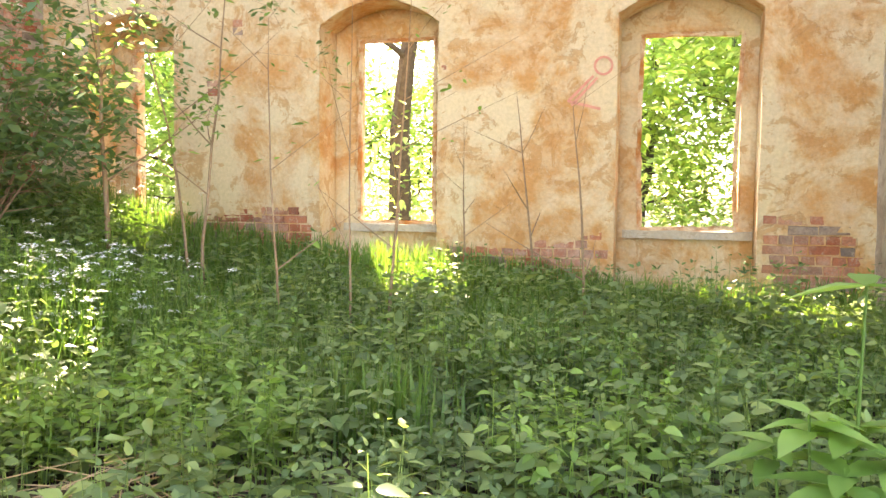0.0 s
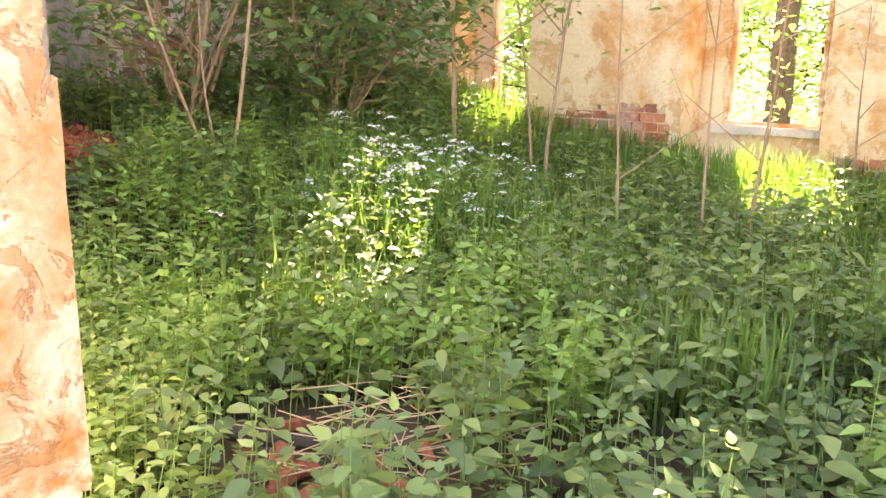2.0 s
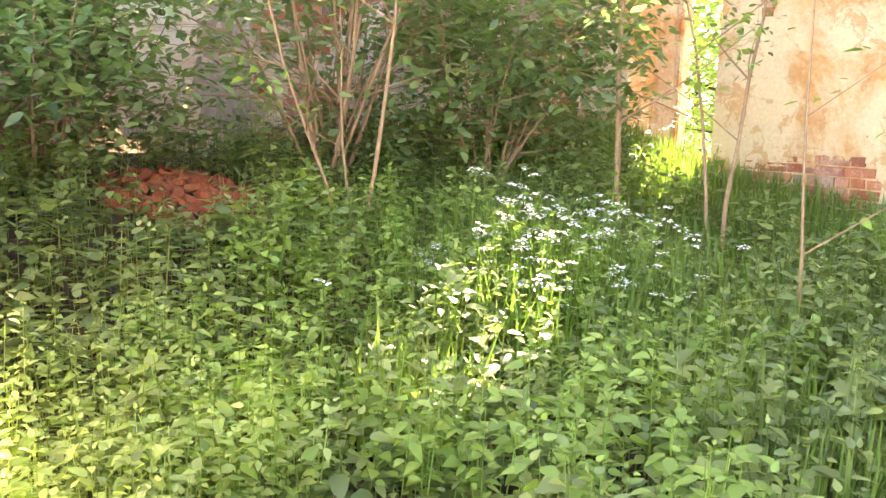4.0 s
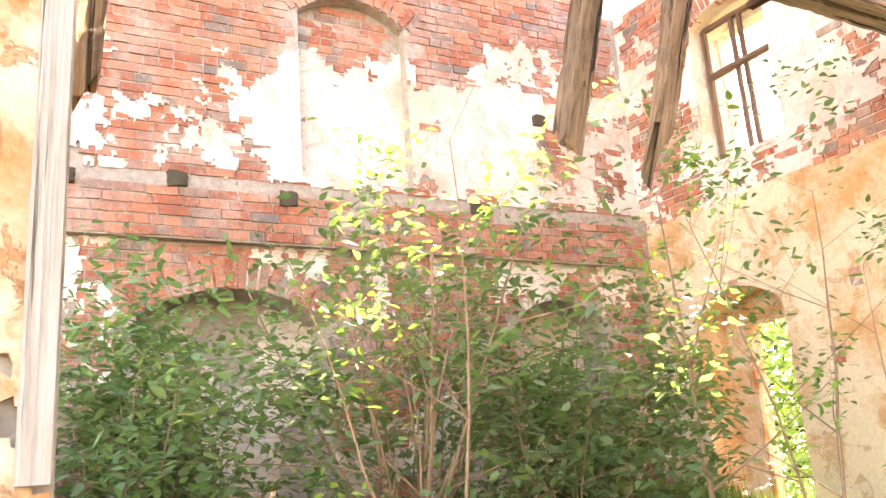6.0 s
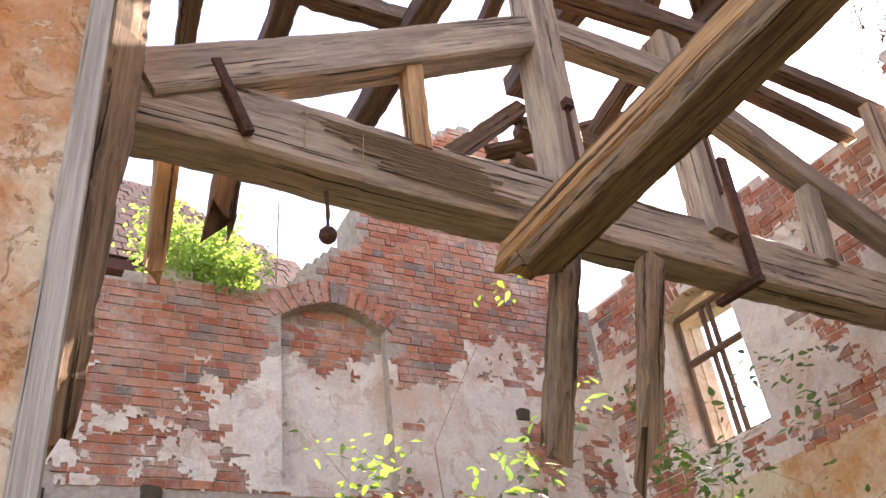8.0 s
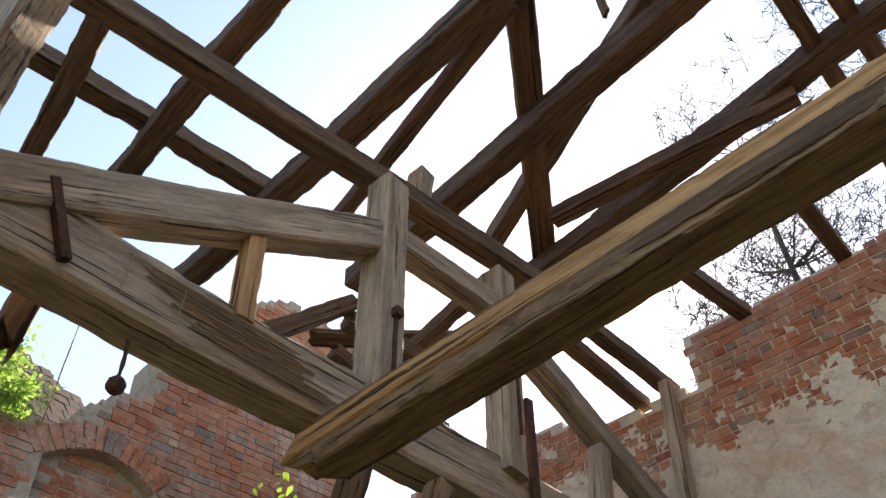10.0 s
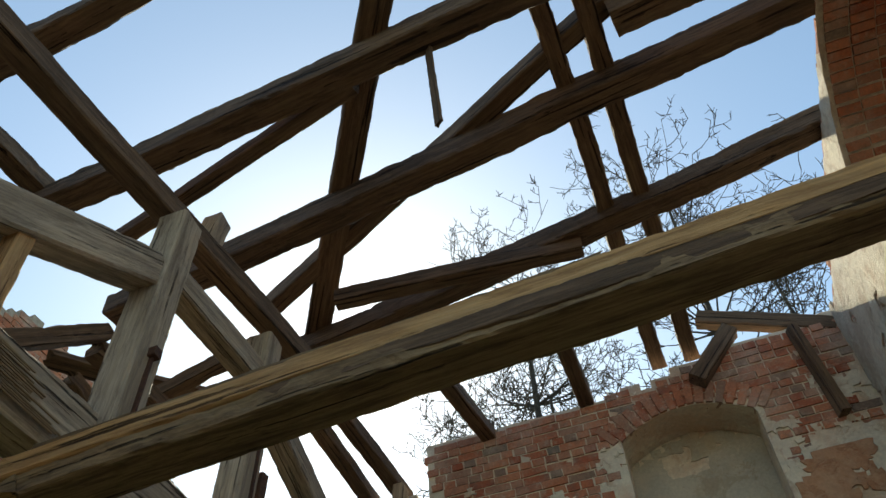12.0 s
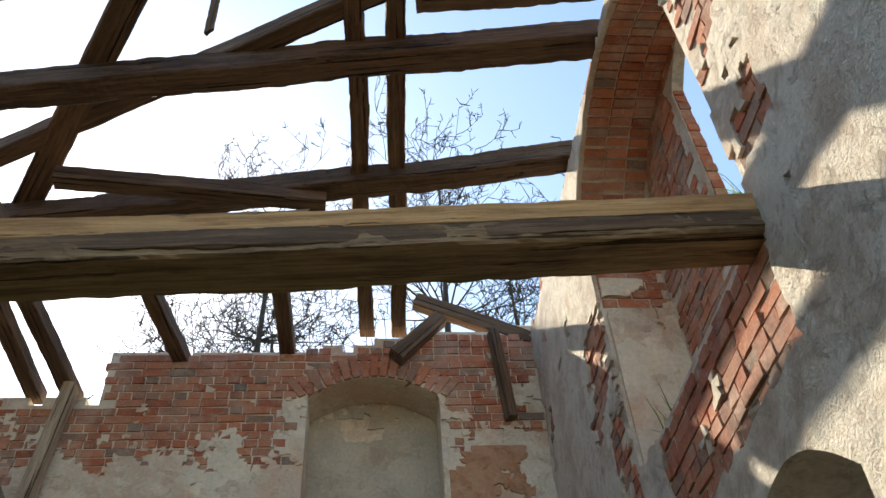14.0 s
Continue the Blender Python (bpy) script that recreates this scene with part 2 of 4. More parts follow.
def plaster_sheet(u0, u1, z0, z1, v, cover, cell=0.05, thick=0.022, seed=0.0, holes=()):
    """A thin coat with ragged edges wherever cover(u, z) is above 0, its face 'thick' in front of v."""
    nu, nz = max(1, round((u1 - u0) / cell)), max(1, round((z1 - z0) / cell))
    keep = [[cover(u0 + (i + 0.5) * (u1 - u0) / nu, z0 + (j + 0.5) * (z1 - z0) / nz) > 0 for j in range(nz)] for i in range(nu)]
    verts, faces, at = [], [], {}

    def vert(i, j, back):
        k = (i, j, back)
        if k not in at:
            cells = [keep[a][b] for a in (i - 1, i) for b in (j - 1, j) if 0 <= a < nu and 0 <= b < nz]
            r = 0.4 * cell if not all(cells) else 0.0
            jr = random.Random(i * 9176 + j * 31 + int(seed * 100))
            u, z = u0 + i * (u1 - u0) / nu + jr.uniform(-r, r), z0 + j * (z1 - z0) / nz + jr.uniform(-r, r)
            if r:
                for o in holes:
                    if o[0] - cell < u < o[1] + cell and z > o[2] - cell:
                        t_ = arch_top(o, min(max(u, o[0]), o[1]))
                        if abs(z - t_) < 1.3 * cell:
                            z = t_ + 0.003
                        elif z < t_:
                            u = o[0] - 0.003 if abs(u - o[0]) < 1.1 * cell else o[1] + 0.003 if abs(u - o[1]) < 1.1 * cell else u
            d = -thick * (1.0 + 0.5 * noise.noise((u * 1.7, z * 1.7, seed))) - 0.008 * noise.noise((u * 7, z * 7, seed))
            at[k] = len(verts)
            verts.append((u, v if back else v + d, z))
        return at[k]

    for i in range(nu):
        for j in range(nz):
            if not keep[i][j]:
                continue
            faces.append((vert(i, j, 0), vert(i + 1, j, 0), vert(i + 1, j + 1, 0), vert(i, j + 1, 0)))
            for a, b, p, q in ((i - 1, j, (i, j), (i, j + 1)), (i + 1, j, (i + 1, j + 1), (i + 1, j)), (i, j - 1, (i + 1, j), (i, j)), (i, j + 1, (i, j + 1), (i + 1, j + 1))):
                if not (0 <= a < nu and 0 <= b < nz and keep[a][b]):
                    faces.append((vert(*p, 0), vert(*q, 0), vert(*q, 1), vert(*p, 1)))
    return verts, faces


BRICK_L, BRICK_H, JOINT = 0.27, 0.083, 0.015


def lay_bricks(parent, m, u0, u1, z0, z1, v, wanted, first=0, near=None, label=""):
    """Courses of single bricks in front of v wherever wanted(u, z, half) says so; those near are parts, the rest one mesh."""
    rng = random.Random(int(u0 * 100) + int(z0 * 10) + 5)
    protos = []
    for ln in (BRICK_L, BRICK_L / 2 - JOINT / 2):
        for k in range(3):
            w, d, h, j = ln / 2, 0.05, BRICK_H / 2, 0.006
            pts = [tuple(c + rng.uniform(-j, j) for c in q) for q in box_pts(-w, w, 0, d, -h, h)]
            me = bpy.data.meshes.new("brick")
            me.from_pydata(pts, [], BOX_F)
            me.materials.append(M_BRICK)
            protos.append((ln, me, pts))
    rest, made = Soup(), 0
    for r in range(int((z1 - z0) / (BRICK_H + JOINT))):
        z = z0 + (r + 0.5) * (BRICK_H + JOINT)
        u = u0 - rng.uniform(0, 0.2)
        head = r % 2
        while u < u1:
            ln = BRICK_L if not head else BRICK_L / 2 - JOINT / 2
            c = u + ln / 2
            u += ln + JOINT
            if r % 3 == 0:
                head = not head
            elif r % 2 == 0:
                head = 0
            if c - ln / 2 < u0 or c + ln / 2 > u1 or not wanted(c, z, ln / 2):
                continue
            proud = rng.choice((0.006, 0.010, 0.014, 0.014, 0.02))
            k = rng.randrange(3) + (0 if ln == BRICK_L else 3)
            tilt = rng.uniform(-0.9, 0.9)
            mm = pose(c, v - proud, z + rng.uniform(-0.004, 0.004), 0, tilt, rng.uniform(-1.2, 1.2))
            if near and made < 300 and near(c, z):
                ob = new("brick", protos[k][1])
                ob.parent, ob.matrix_basis = parent, mm
                made += 1
            else:
                rest.add([tuple(mm @ Vector(q)) for q in protos[k][2]])
    if rest.v:
        ob = mesh_ob("brickwork", rest.v, rest.f, M_BRICK, parent)
        tagged(ob, label or "courses of worn red bricks", kind="stuff")


def arch_ring(parent, o, v, mat, width=0.26, count=17, deep=0.12):
    """Bricks on edge over an opening."""
    for i in range(count):
        u = o[0] - 0.1 + (o[1] - o[0] + 0.2) * (i + 0.5) / count
        uu = min(max(u, o[0]), o[1])
        c, h = (o[0] + o[1]) / 2, (o[1] - o[0]) / 2
        slope = -2 * o[4] * (uu - c) / h ** 2
        bm = bmesh.new()
        bmesh.ops.create_cube(bm, size=1)
        w = (o[1] - o[0] + 0.2) / count * 0.84
        for q in bm.verts:
            q.co = (q.co.x * w * (1.12 if q.co.z > 0 else 0.92) + random.uniform(-0.005, 0.005), q.co.y * deep, (q.co.z + 0.5) * width + random.uniform(-0.008, 0.008))
        b = part("voussoir", bm, mat, parent)
        b.matrix_basis = pose(u, v + deep / 2 - random.uniform(0.012, 0.03), arch_top(o, uu) + 0.004, 0, -math.degrees(math.atan(slope)), 0)


def fbm(u, z, s, seed):
    return noise.fractal((u * s, z * s, seed), 0.9, 2.1, 5)


def smooth(a, b, x):
    t = min(1, max(0, (x - a) / (b - a)))
    return t * t * (3 - 2 * t)


def ragged(base, seed, amp=0.25, course=0.098):
    """A broken wall top that steps in courses."""
    def top(u):
        z = base(u) + amp * fbm(u, 0, 1.3, seed)
        return round(z / course) * course
    return top


def wall(name, m, label):
    e = empty(name, m, label, "wall", kind="structure")
    return e


# --- north wall: inner face y = 9.13
YN, XE = 9.13, 1.80
north = wall("wall_north", pose(0, YN, 0), "ruined two-storey wall, ochre plaster flaking off red brick")
N_LOW = [(-7.05, -5.87, -0.3, 3.46, 0.24), (-4.0, -2.61, -0.3, 3.46, 0.26), (-0.70, 0.70, -0.3, 3.46, 0.24)]
N_LOW_OUT = [(-6.76, -5.98, 1.28, 3.38, 0.0), (-3.72, -2.76, 1.24, 3.38, 0.0), (-0.49, 0.54, 1.23, 3.32, 0.0)]
N_UP = [(-6.52, -5.48, 5.12, 6.85, 0.16), (-0.74, 0.66, 5.15, 7.44, 0.25)]
N_DEEP = 0.50
N_UP_OUT = [(-6.50, -5.50, 5.18, 6.9, 0.0)]


def n_base(u):
    if u < -7.0:
        return 7.65
    if u < -5.0:
        return 7.75
    if u < -2.95:
        return 7.75 - 0.35 * smooth(-5.0, -3.6, u)
    return 8.04 + 0.36 * smooth(-1.2, 1.5, u)


n_top = ragged(n_base, 3.1, 0.10)
s, up = Soup(), Soup()
layer(s, -8.4, 2.5, 0.0, N_DEEP, -0.6, lambda u: 4.95, N_LOW)
layer(s, -8.4, 2.5, N_DEEP, 0.70, -0.6, lambda u: 4.95, N_LOW_OUT)
layer(up, -8.4, 2.5, 0.0, N_DEEP, 4.95, n_top, N_UP)
layer(up, -8.4, 2.5, N_DEEP, 0.70, 4.95, lambda u: n_top(u) - 0.01, N_UP_OUT)
mesh_ob("masonry", up.v, up.f, M_PLASTER_W, north)
mesh_ob("masonry", s.v, s.f, M_PLASTER_N, north)


def n_cover(u, z):
    if any(inside(o, u, z) for o in N_LOW + N_UP) or z > n_top(u) - 0.05:
        return -1
    f = fbm(u, z, 0.8, 11.0) * 0.9 + fbm(u, z, 3.0, 4.0) * 0.45 + fbm(u, z, 10.0, 8.0) * 0.24
    if z < 4.7:
        low = 1.22 + 0.22 * math.sin(u * 1.3 + 1)
        return f + 0.85 if z > low else f - 1.0 * (low - z) - 0.05
    edge = 6.7 + 0.25 * math.sin(u * 0.9)
    if 0.9 < u and z < 7.0:
        return f + 0.5
    if z < 5.1:
        return f - 0.1 + 0.5 * (u > -2.8)
    return f + 0.36 - 0.8 * max(0, z - edge + 0.2) - (0.2 if u < -6.9 else 0)


for z0, z1, coat in ((0.5, 4.7, M_PLASTER_N), (4.7, 8.42, M_PLASTER_W)):
    pv, pf = plaster_sheet(-7.75, XE, z0, z1, 0.0, n_cover, 0.04, 0.018, 1.0, N_LOW + N_UP)
    mesh_ob("plaster", pv, pf, coat, north)
for k, o in enumerate(N_LOW + N_UP):
    outs = N_LOW_OUT + N_UP_OUT

    def back(u, z, o=o):
        if not inside(o, u, z, -0.02) or any(inside(q, u, z, 0.02) for q in outs):
            return -1
        return fbm(u, z, 1.6, 20.0 + k) + ((0.0 if z < 1.2 else 0.9) if k < 3 else 0.9 if z < 7.2 else 0.05)
    pv, pf = plaster_sheet(o[0], o[1], max(o[2], 0.3), o[3] + o[4], N_DEEP, back, 0.05, 0.02, 2.0 + k)
    if pf:
        mesh_ob("plaster", pv, pf, M_PLASTER_GREY if k > 2 else M_PLASTER_N, north)


def n_bricks(u, z, w):
    if z > n_top(u - w) - 0.02 or z > n_top(u + w) - 0.02 or any(inside(o, u + d, z, 0.03) for o in N_LOW + N_UP for d in (-w, 0, w)):
        return False
    return any(n_cover(u + d, z + e) < 0.0 for d in (-w, 0, w) for e in (-0.05, 0.05))


lay_bricks(north, None, -7.75, XE, 0.45, 8.5, 0.0, n_bricks, near=lambda u, z: u > -1.6 and z > 6.3)
for o in N_UP:
    arch_ring(north, o, 0.0, M_BRICK)
pv, pf = plaster_sheet(0.72, 1.72, 4.6, 6.8, -0.02, lambda u, z: fbm(u, z, 1.2, 83.0) + 0.35 * fbm(u, z, 6.0, 85.0) + 0.35 - 1.3 * max(0.0, z - 6.35), 0.04, 0.016, 14.0)
mesh_ob("plaster", pv, pf, M_PLASTER_T, north)
# sills of the lower windows, stone and rubble
for o in N_LOW_OUT:
    bm = bmesh.new()
    bmesh.ops.create_cube(bm, size=1)
    bmesh.ops.subdivide_edges(bm, edges=bm.edges, cuts=4, use_grid_fill=True)
    for q in bm.verts:
        q.co = (q.co.x * (o[1] - o[0] + 0.3), q.co.y * 0.30, q.co.z * 0.09)
        q.co += Vector((0, 0, 0.018)) * noise.noise(q.co * 6 + Vector((o[0], 0, 0)))
    b = part("window_sill", bm, M_PLASTER_GREY, north, "pale crumbling stone sill")
    b.matrix_basis = pose((o[0] + o[1]) / 2, 0.55, o[2] - 0.04)
# spray-painted sign
bm = bmesh.new()
for i in range(28):
    a0, a1 = 2 * math.pi * i / 28, 2 * math.pi * (i + 1) / 28
    for a in (a0,):
        q = [bm.verts.new((math.cos(t) * r, 0, math.sin(t) * r)) for t, r in ((a0, 0.075), (a1, 0.075), (a1, 0.10), (a0, 0.10))]
        bm.faces.new(q)
for x0, z0, x1, z1 in ((-0.06, -0.12, -0.32, -0.40), (-0.10, -0.10, -0.36, -0.36), (-0.34, -0.36, -0.02, -0.44)):
    d = Vector((z0 - z1, 0, x1 - x0)).normalized() * 0.014
    p0, p1 = Vector((x0, 0, z0)), Vector((x1, 0, z1))
    bm.faces.new([bm.verts.new(p) for p in (p0 - d, p1 - d, p1 + d, p0 + d)])
b = part("spray_mark", bm, M_PINK, north, "faded pink sprayed ring and strokes")
b.matrix_basis = pose(-0.84, -0.042, 2.93)

# --- west wall: a little askew, its north end at x = -7.70
WEST_TURN = 4.0
west = wall("wall_west", pose(-7.70, YN, 0, 0, 0, 90 - WEST_TURN) @ Matrix.Diagonal((-1, 1, 1, 1)), "tall red brick wall with a blind arched niche and whitewash remains")
W_NICHE = [(3.12, 4.38, 4.95, 6.88, 0.25), (4.17, 5.95, -0.5, 3.5, 0.27), (0.75, 1.93, 1.2, 3.58, 0.2)]


def w_base(u):
    if u < 0.35:
        return 7.6
    if u < 3.4:
        return 10.5 - 1.3 * smooth(1.6, 3.3, u) - 0.6 * smooth(2.9, 3.4, u)
    if u < 4.5:
        return 8.0 - 0.8 * smooth(3.5, 4.4, u)
    if u < 6.6:
        return 7.15
    # Unseen south stretch, made low so that more sky light enters.
    return 2.2


w_top = ragged(w_base, 8.3, 0.12)
s = Soup()
layer(s, -0.4, 9.0, 0.0, 0.16, -0.6, w_top, W_NICHE)
layer(s, -0.4, 9.0, 0.16, 0.50, -0.6, lambda u: w_top(u) - 0.01, W_NICHE[1:])
layer(s, -0.4, 9.0, 0.50, 0.66, -0.6, lambda u: w_top(u) - 0.02, [(4.55, 5.5, 0.9, 2.35, 0.15)])
# ledge where the upper storey steps back
layer(s, 0.0, 9.0, -0.10, 0.0, 4.20, lambda u: 4.80 + 0.06 * fbm(u, 0, 2, 5), [])
mesh_ob("masonry", s.v, s.f, M_MORTAR, west)


def w_cover(u, z):
    if any(inside(o, u, z) for o in W_NICHE) or z > w_top(u) - 0.1:
        return -1
    f = fbm(u, z, 0.8, 31.0) * 0.9 + fbm(u, z, 3.2, 14.0) * 0.5 + fbm(u, z, 11.0, 19.0) * 0.22
    if z < 4.9:
        return f - 0.16
    if u < 3.2:
        return f + 0.34 - 1.0 * max(0, z - 6.0)
    if u < 4.6:
        return f + 0.15 - 2.0 * max(0, z - 6.3)
    return f - 0.10 - 0.35 * max(0, z - 5.6)


for v, z0, z1 in ((0.0, 4.86, 8.0), (0.0, 0.8, 4.20)):
    pv, pf = plaster_sheet(0.0, 7.5, z0, z1, v, w_cover, 0.032, 0.018, 5.0, W_NICHE)
    mesh_ob("plaster", pv, pf, M_PLASTER_W, west)
for k, o in enumerate(W_NICHE):
    def back(u, z, o=o):
        return fbm(u, z, 1.3, 40.0 + k) + (0.8 - 2.0 * max(0, z - 6.0) if k == 0 else 0.3) if inside(o, u, z, -0.02) else -1
    pv, pf = plaster_sheet(o[0], o[1], max(o[2], 0.8), o[3] + o[4], 0.16 if k == 0 else 0.50, back, 0.05, 0.02, 6.0 + k)
    mesh_ob("plaster", pv, pf, M_PLASTER_W, west)


def w_bricks(u, z, w):
    if z > w_top(u - w) - 0.02 or z > w_top(u + w) - 0.02 or any(inside(o, u + d, z, 0.03) for o in W_NICHE for d in (-w, 0, w)) or 4.17 < z < 4.82:
        return False
    return any(w_cover(u + d, z + e) < 0.0 for d in (-w, 0, w) for e in (-0.05, 0.05))


lay_bricks(west, None, 0.0, 7.5, 0.75, 10.6, 0.0, w_bricks, near=lambda u, z: u > 4.6 and z > 4.9)
lay_bricks(west, None, 0.0, 7.5, 4.21, 4.79, -0.10, lambda u, z, w: fbm(u, z, 0.9, 50) > -0.45)
lay_bricks(west, None, 3.14, 4.36, 5.9, 7.12, 0.165, lambda u, z, w: all(inside(W_NICHE[0], u + d, z, -0.03) for d in (-w, w)))
for o in W_NICHE[:2]:
    arch_ring(west, o, 0.0, M_BRICK, 0.28, 15 if o[0] < 4 else 20)


# No hole is cut: a dark block paints the shade of each pocket.
def putlog_hole(u, z, v=0.0, w=0.17, h=0.14):
    bm = bmesh.new()
    bmesh.ops.create_cube(bm, size=1)
    bmesh.ops.subdivide_edges(bm, edges=bm.edges, cuts=2, use_grid_fill=True)
    for q in bm.verts:
        q.co = (q.co.x * w + random.uniform(-0.015, 0.015), q.co.y * 0.06, q.co.z * h + random.uniform(-0.015, 0.015))
    b = part("putlog_hole", bm, M_SOIL_SHADE, west, "dark flat block coloured as the shade in a joist pocket")
    b.matrix_basis = pose(u, v - 0.012, z)


for u, z, v in ((1.39, 5.98, 0.0), (4.56, 4.67, -0.10), (5.63, 4.77, -0.1), (6.6, 4.72, -0.1), (2.4, 4.76, -0.1)):
    putlog_hole(u, z, v)

# --- east wall: inner face x = XE, an arched window and a low arch
east = wall("wall_east", pose(XE, 0, 0, 0, 0, 90) @ Matrix.Diagonal((1, -1, 1, 1)), "plastered gable-end wall with a broken arched window opening")
E_HOLE = [(4.25, 6.72, 5.05, 7.72, 0.5), (4.3, 5.45, -0.5, 3.7, 0.32)]
E_OUT = [(4.25, 5.5, 6.1, 7.9, 0.3), (4.3, 5.45, -0.5, 3.7, 0.32)]


def e_base(u):
    return 8.36 if u > 4.2 else 8.36 + 1.4 * smooth(4.2, 3.0, u)


e_top = ragged(e_base, 17.0, 0.06)
e_gable = ragged(lambda u: 8.4, 19.0, 0.12)
s = Soup()
# Cut off at 2.2, out of view, to let in more sky light.
layer(s, 2.2, YN + 0.3, 0.0, 0.6, -0.6, e_top, E_HOLE)
layer(s, 2.2, YN + 0.3, 0.6, 0.7, -0.6, e_gable, E_OUT)
mesh_ob("masonry", s.v, s.f, M_PLASTER_E, east)


def e_cover(u, z):
    if any(inside(o, u, z) for o in E_HOLE) or z > e_top(u) - 0.05:
        return -1
    f = fbm(u, z, 0.8, 61.0) * 0.7 + fbm(u, z, 3.0, 64.0) * 0.3
    if u > 6.7:
        return f + 0.3
    if 3.75 < u < 4.25 and 5.3 < z < 7.4:
        return f - 0.1
    if 4.3 < u < 6.2 and 4.3 < z < 5.2:
        return f - 0.35
    return f + 0.5


pv, pf = plaster_sheet(2.2, YN, 0.3, 9.9, 0.0, e_cover, 0.06, 0.03, 9.0, E_HOLE)
mesh_ob("plaster", pv, pf, M_PLASTER_E, east)


def e_bricks(u, z, w):
    if z > e_top(u) - 0.04 or any(inside(o, u + d, z, 0.03) for o in E_HOLE for d in (-w, 0, w)):
        return False
    return any(e_cover(u + d, z + e) < 0.0 for d in (-w, 0, w) for e in (-0.05, 0.05))


lay_bricks(east, None, 2.2, YN, 0.3, 9.8, 0.0, e_bricks, near=lambda u, z: z > 4.0 and u > 3.6)


def reveal_bricks(parent, u, facing, z0, z1, v0, v1):
    """Bricks on the cheek of an opening at u."""
    rng = random.Random(3)
    z, r = z0, 0
    out = Soup()
    while z < z1:
        v = v0 + (0.0 if r % 2 else -0.13)
        while v < v1:
            a, b = max(v, v0), min(v + BRICK_L - JOINT, v1)
            if b - a > 0.05:
                p = rng.uniform(0.004, 0.022)
                x0, x1 = (u - p, u + 0.02) if facing < 0 else (u - 0.02, u + p)
                out.add([tuple(c + rng.uniform(-0.004, 0.004) for c in q) for q in box_pts(x0, x1, a, b, z, z + BRICK_H)])
            v += BRICK_L
        z += BRICK_H + JOINT
        r += 1
    tagged(mesh_ob("brickwork", out.v, out.f, M_BRICK, parent), "rough red brick cheek of the opening", kind="stuff")


reveal_bricks(east, 6.72, -1, 6.6, 7.75, 0.02, 0.6)
reveal_bricks(east, 5.5, -1, 6.1, 7.95, 0.61, 0.7)
out = Soup()
for i in range(28):
    u = 4.25 + 2.47 * (i + 0.5) / 28
    z = arch_top(E_HOLE[0], u)
    sl = math.atan(-2 * 0.5 * (u - 5.485) / 1.235 ** 2)
    for j in range(3):
        mm = pose(u, 0.02 + 0.2 * j, z - random.uniform(0.005, 0.03), 0, -math.degrees(sl), 0)
        out.add([tuple(mm @ Vector(q)) for q in box_pts(-0.037, 0.037, 0, 0.185, 0, 0.05)])
tagged(mesh_ob("brickwork", out.v, out.f, M_BRICK, east), "brick soffit of the flat arch", kind="stuff")
pv, pf = plaster_sheet(0.03, 0.6, 5.05, 6.9, 6.72, lambda u, z: fbm(u, z, 1.4, 75) + 0.6 - 1.6 * max(0, z - 6.5), 0.04, 0.03, 13.0)
mesh_ob("plaster", [(v, u, z) for u, v, z in pv], pf, M_PLASTER_W, east)
lay_bricks(east, None, 4.25, 6.72, 5.05, 8.2, 0.6, lambda u, z, w: z < arch_top(E_HOLE[0], u) and not any(inside(o, u + d, z, 0.03) for o in E_OUT for d in (-w, w)) and z < e_gable(u) - 0.05)

# --- south wall stump beside the camera's way in
south = wall("wall_south", pose(0, 1.82, 0), "thick ruined wall end with peeling orange plaster beside the way in")
s = Soup()
s_top = ragged(lambda u: 6.0, 23.0, 0.3)
layer(s, -3.6, -2.23, -0.62, 0.0, -0.6, s_top, [])
# Unseen west stretch, kept low to open the room to the sky.
layer(s, -9.0, -3.6, -0.62, 0.0, -0.6, lambda u: 2.2, [])
mesh_ob("masonry", s.v, s.f, M_MORTAR, south)
pv, pf = plaster_sheet(-0.60, -0.02, -0.2, 5.9, -2.23, lambda u, z: fbm(u, z, 1.1, 71) + 0.35 - (9.0 * max(0.0, u + 0.05 + 0.10 * fbm(z, 0, 1.6, 77)) if z < 2.7 else -0.5) + 0.2 * fbm(u, z, 9.0, 33), 0.022, 0.035, 12.0)
mesh_ob("plaster", [(-4.46 - v + 0.06 * max(0.0, 2.3 - z), u, z) for u, v, z in pv], [tuple(reversed(f)) for f in pf], M_PLASTER_S, south)

# ---------------------------------------------------------------- ground
def bumpy(x, y):
    return 0.10 * noise.noise((x * 0.5, y * 0.5, 2.0)) + 0.04 * noise.noise((x * 2.1, y * 2.1, 7.0))


def ground_z(x, y):
    if y > YN + 0.3 or x > XE + 0.4 or x < -8.6 or y < -2.5:
        return 0.25 + 0.15 * noise.noise((x * 0.1, y * 0.1, 0))
    z = 0.10 + 0.045 * max(0.0, y)
    z += 1.0 * smooth(-3.2, -7.6, x) if x < -3.2 else 0.0
    z += 0.30 * math.exp(-((x + 3.0) / 1.6) ** 2 - ((y - 9.0) / 2.2) ** 2)
    return z + bumpy(x, y)


xs = np.unique(np.r_[-900, -400, -150, -60, -30, np.linspace(-18, 12, 121), 30, 60, 150, 400, 900])
ys = np.unique(np.r_[-900, -400, -150, -60, -20, np.linspace(-8, 20, 113), 40, 80, 200, 500, 900])
gv = [(x, y, ground_z(x, y)) for x in xs for y in ys]
ny = len(ys)
gf = [(i * ny + j, (i + 1) * ny + j, (i + 1) * ny + j + 1, i * ny + j + 1) for i in range(len(xs) - 1) for j in range(ny - 1)]
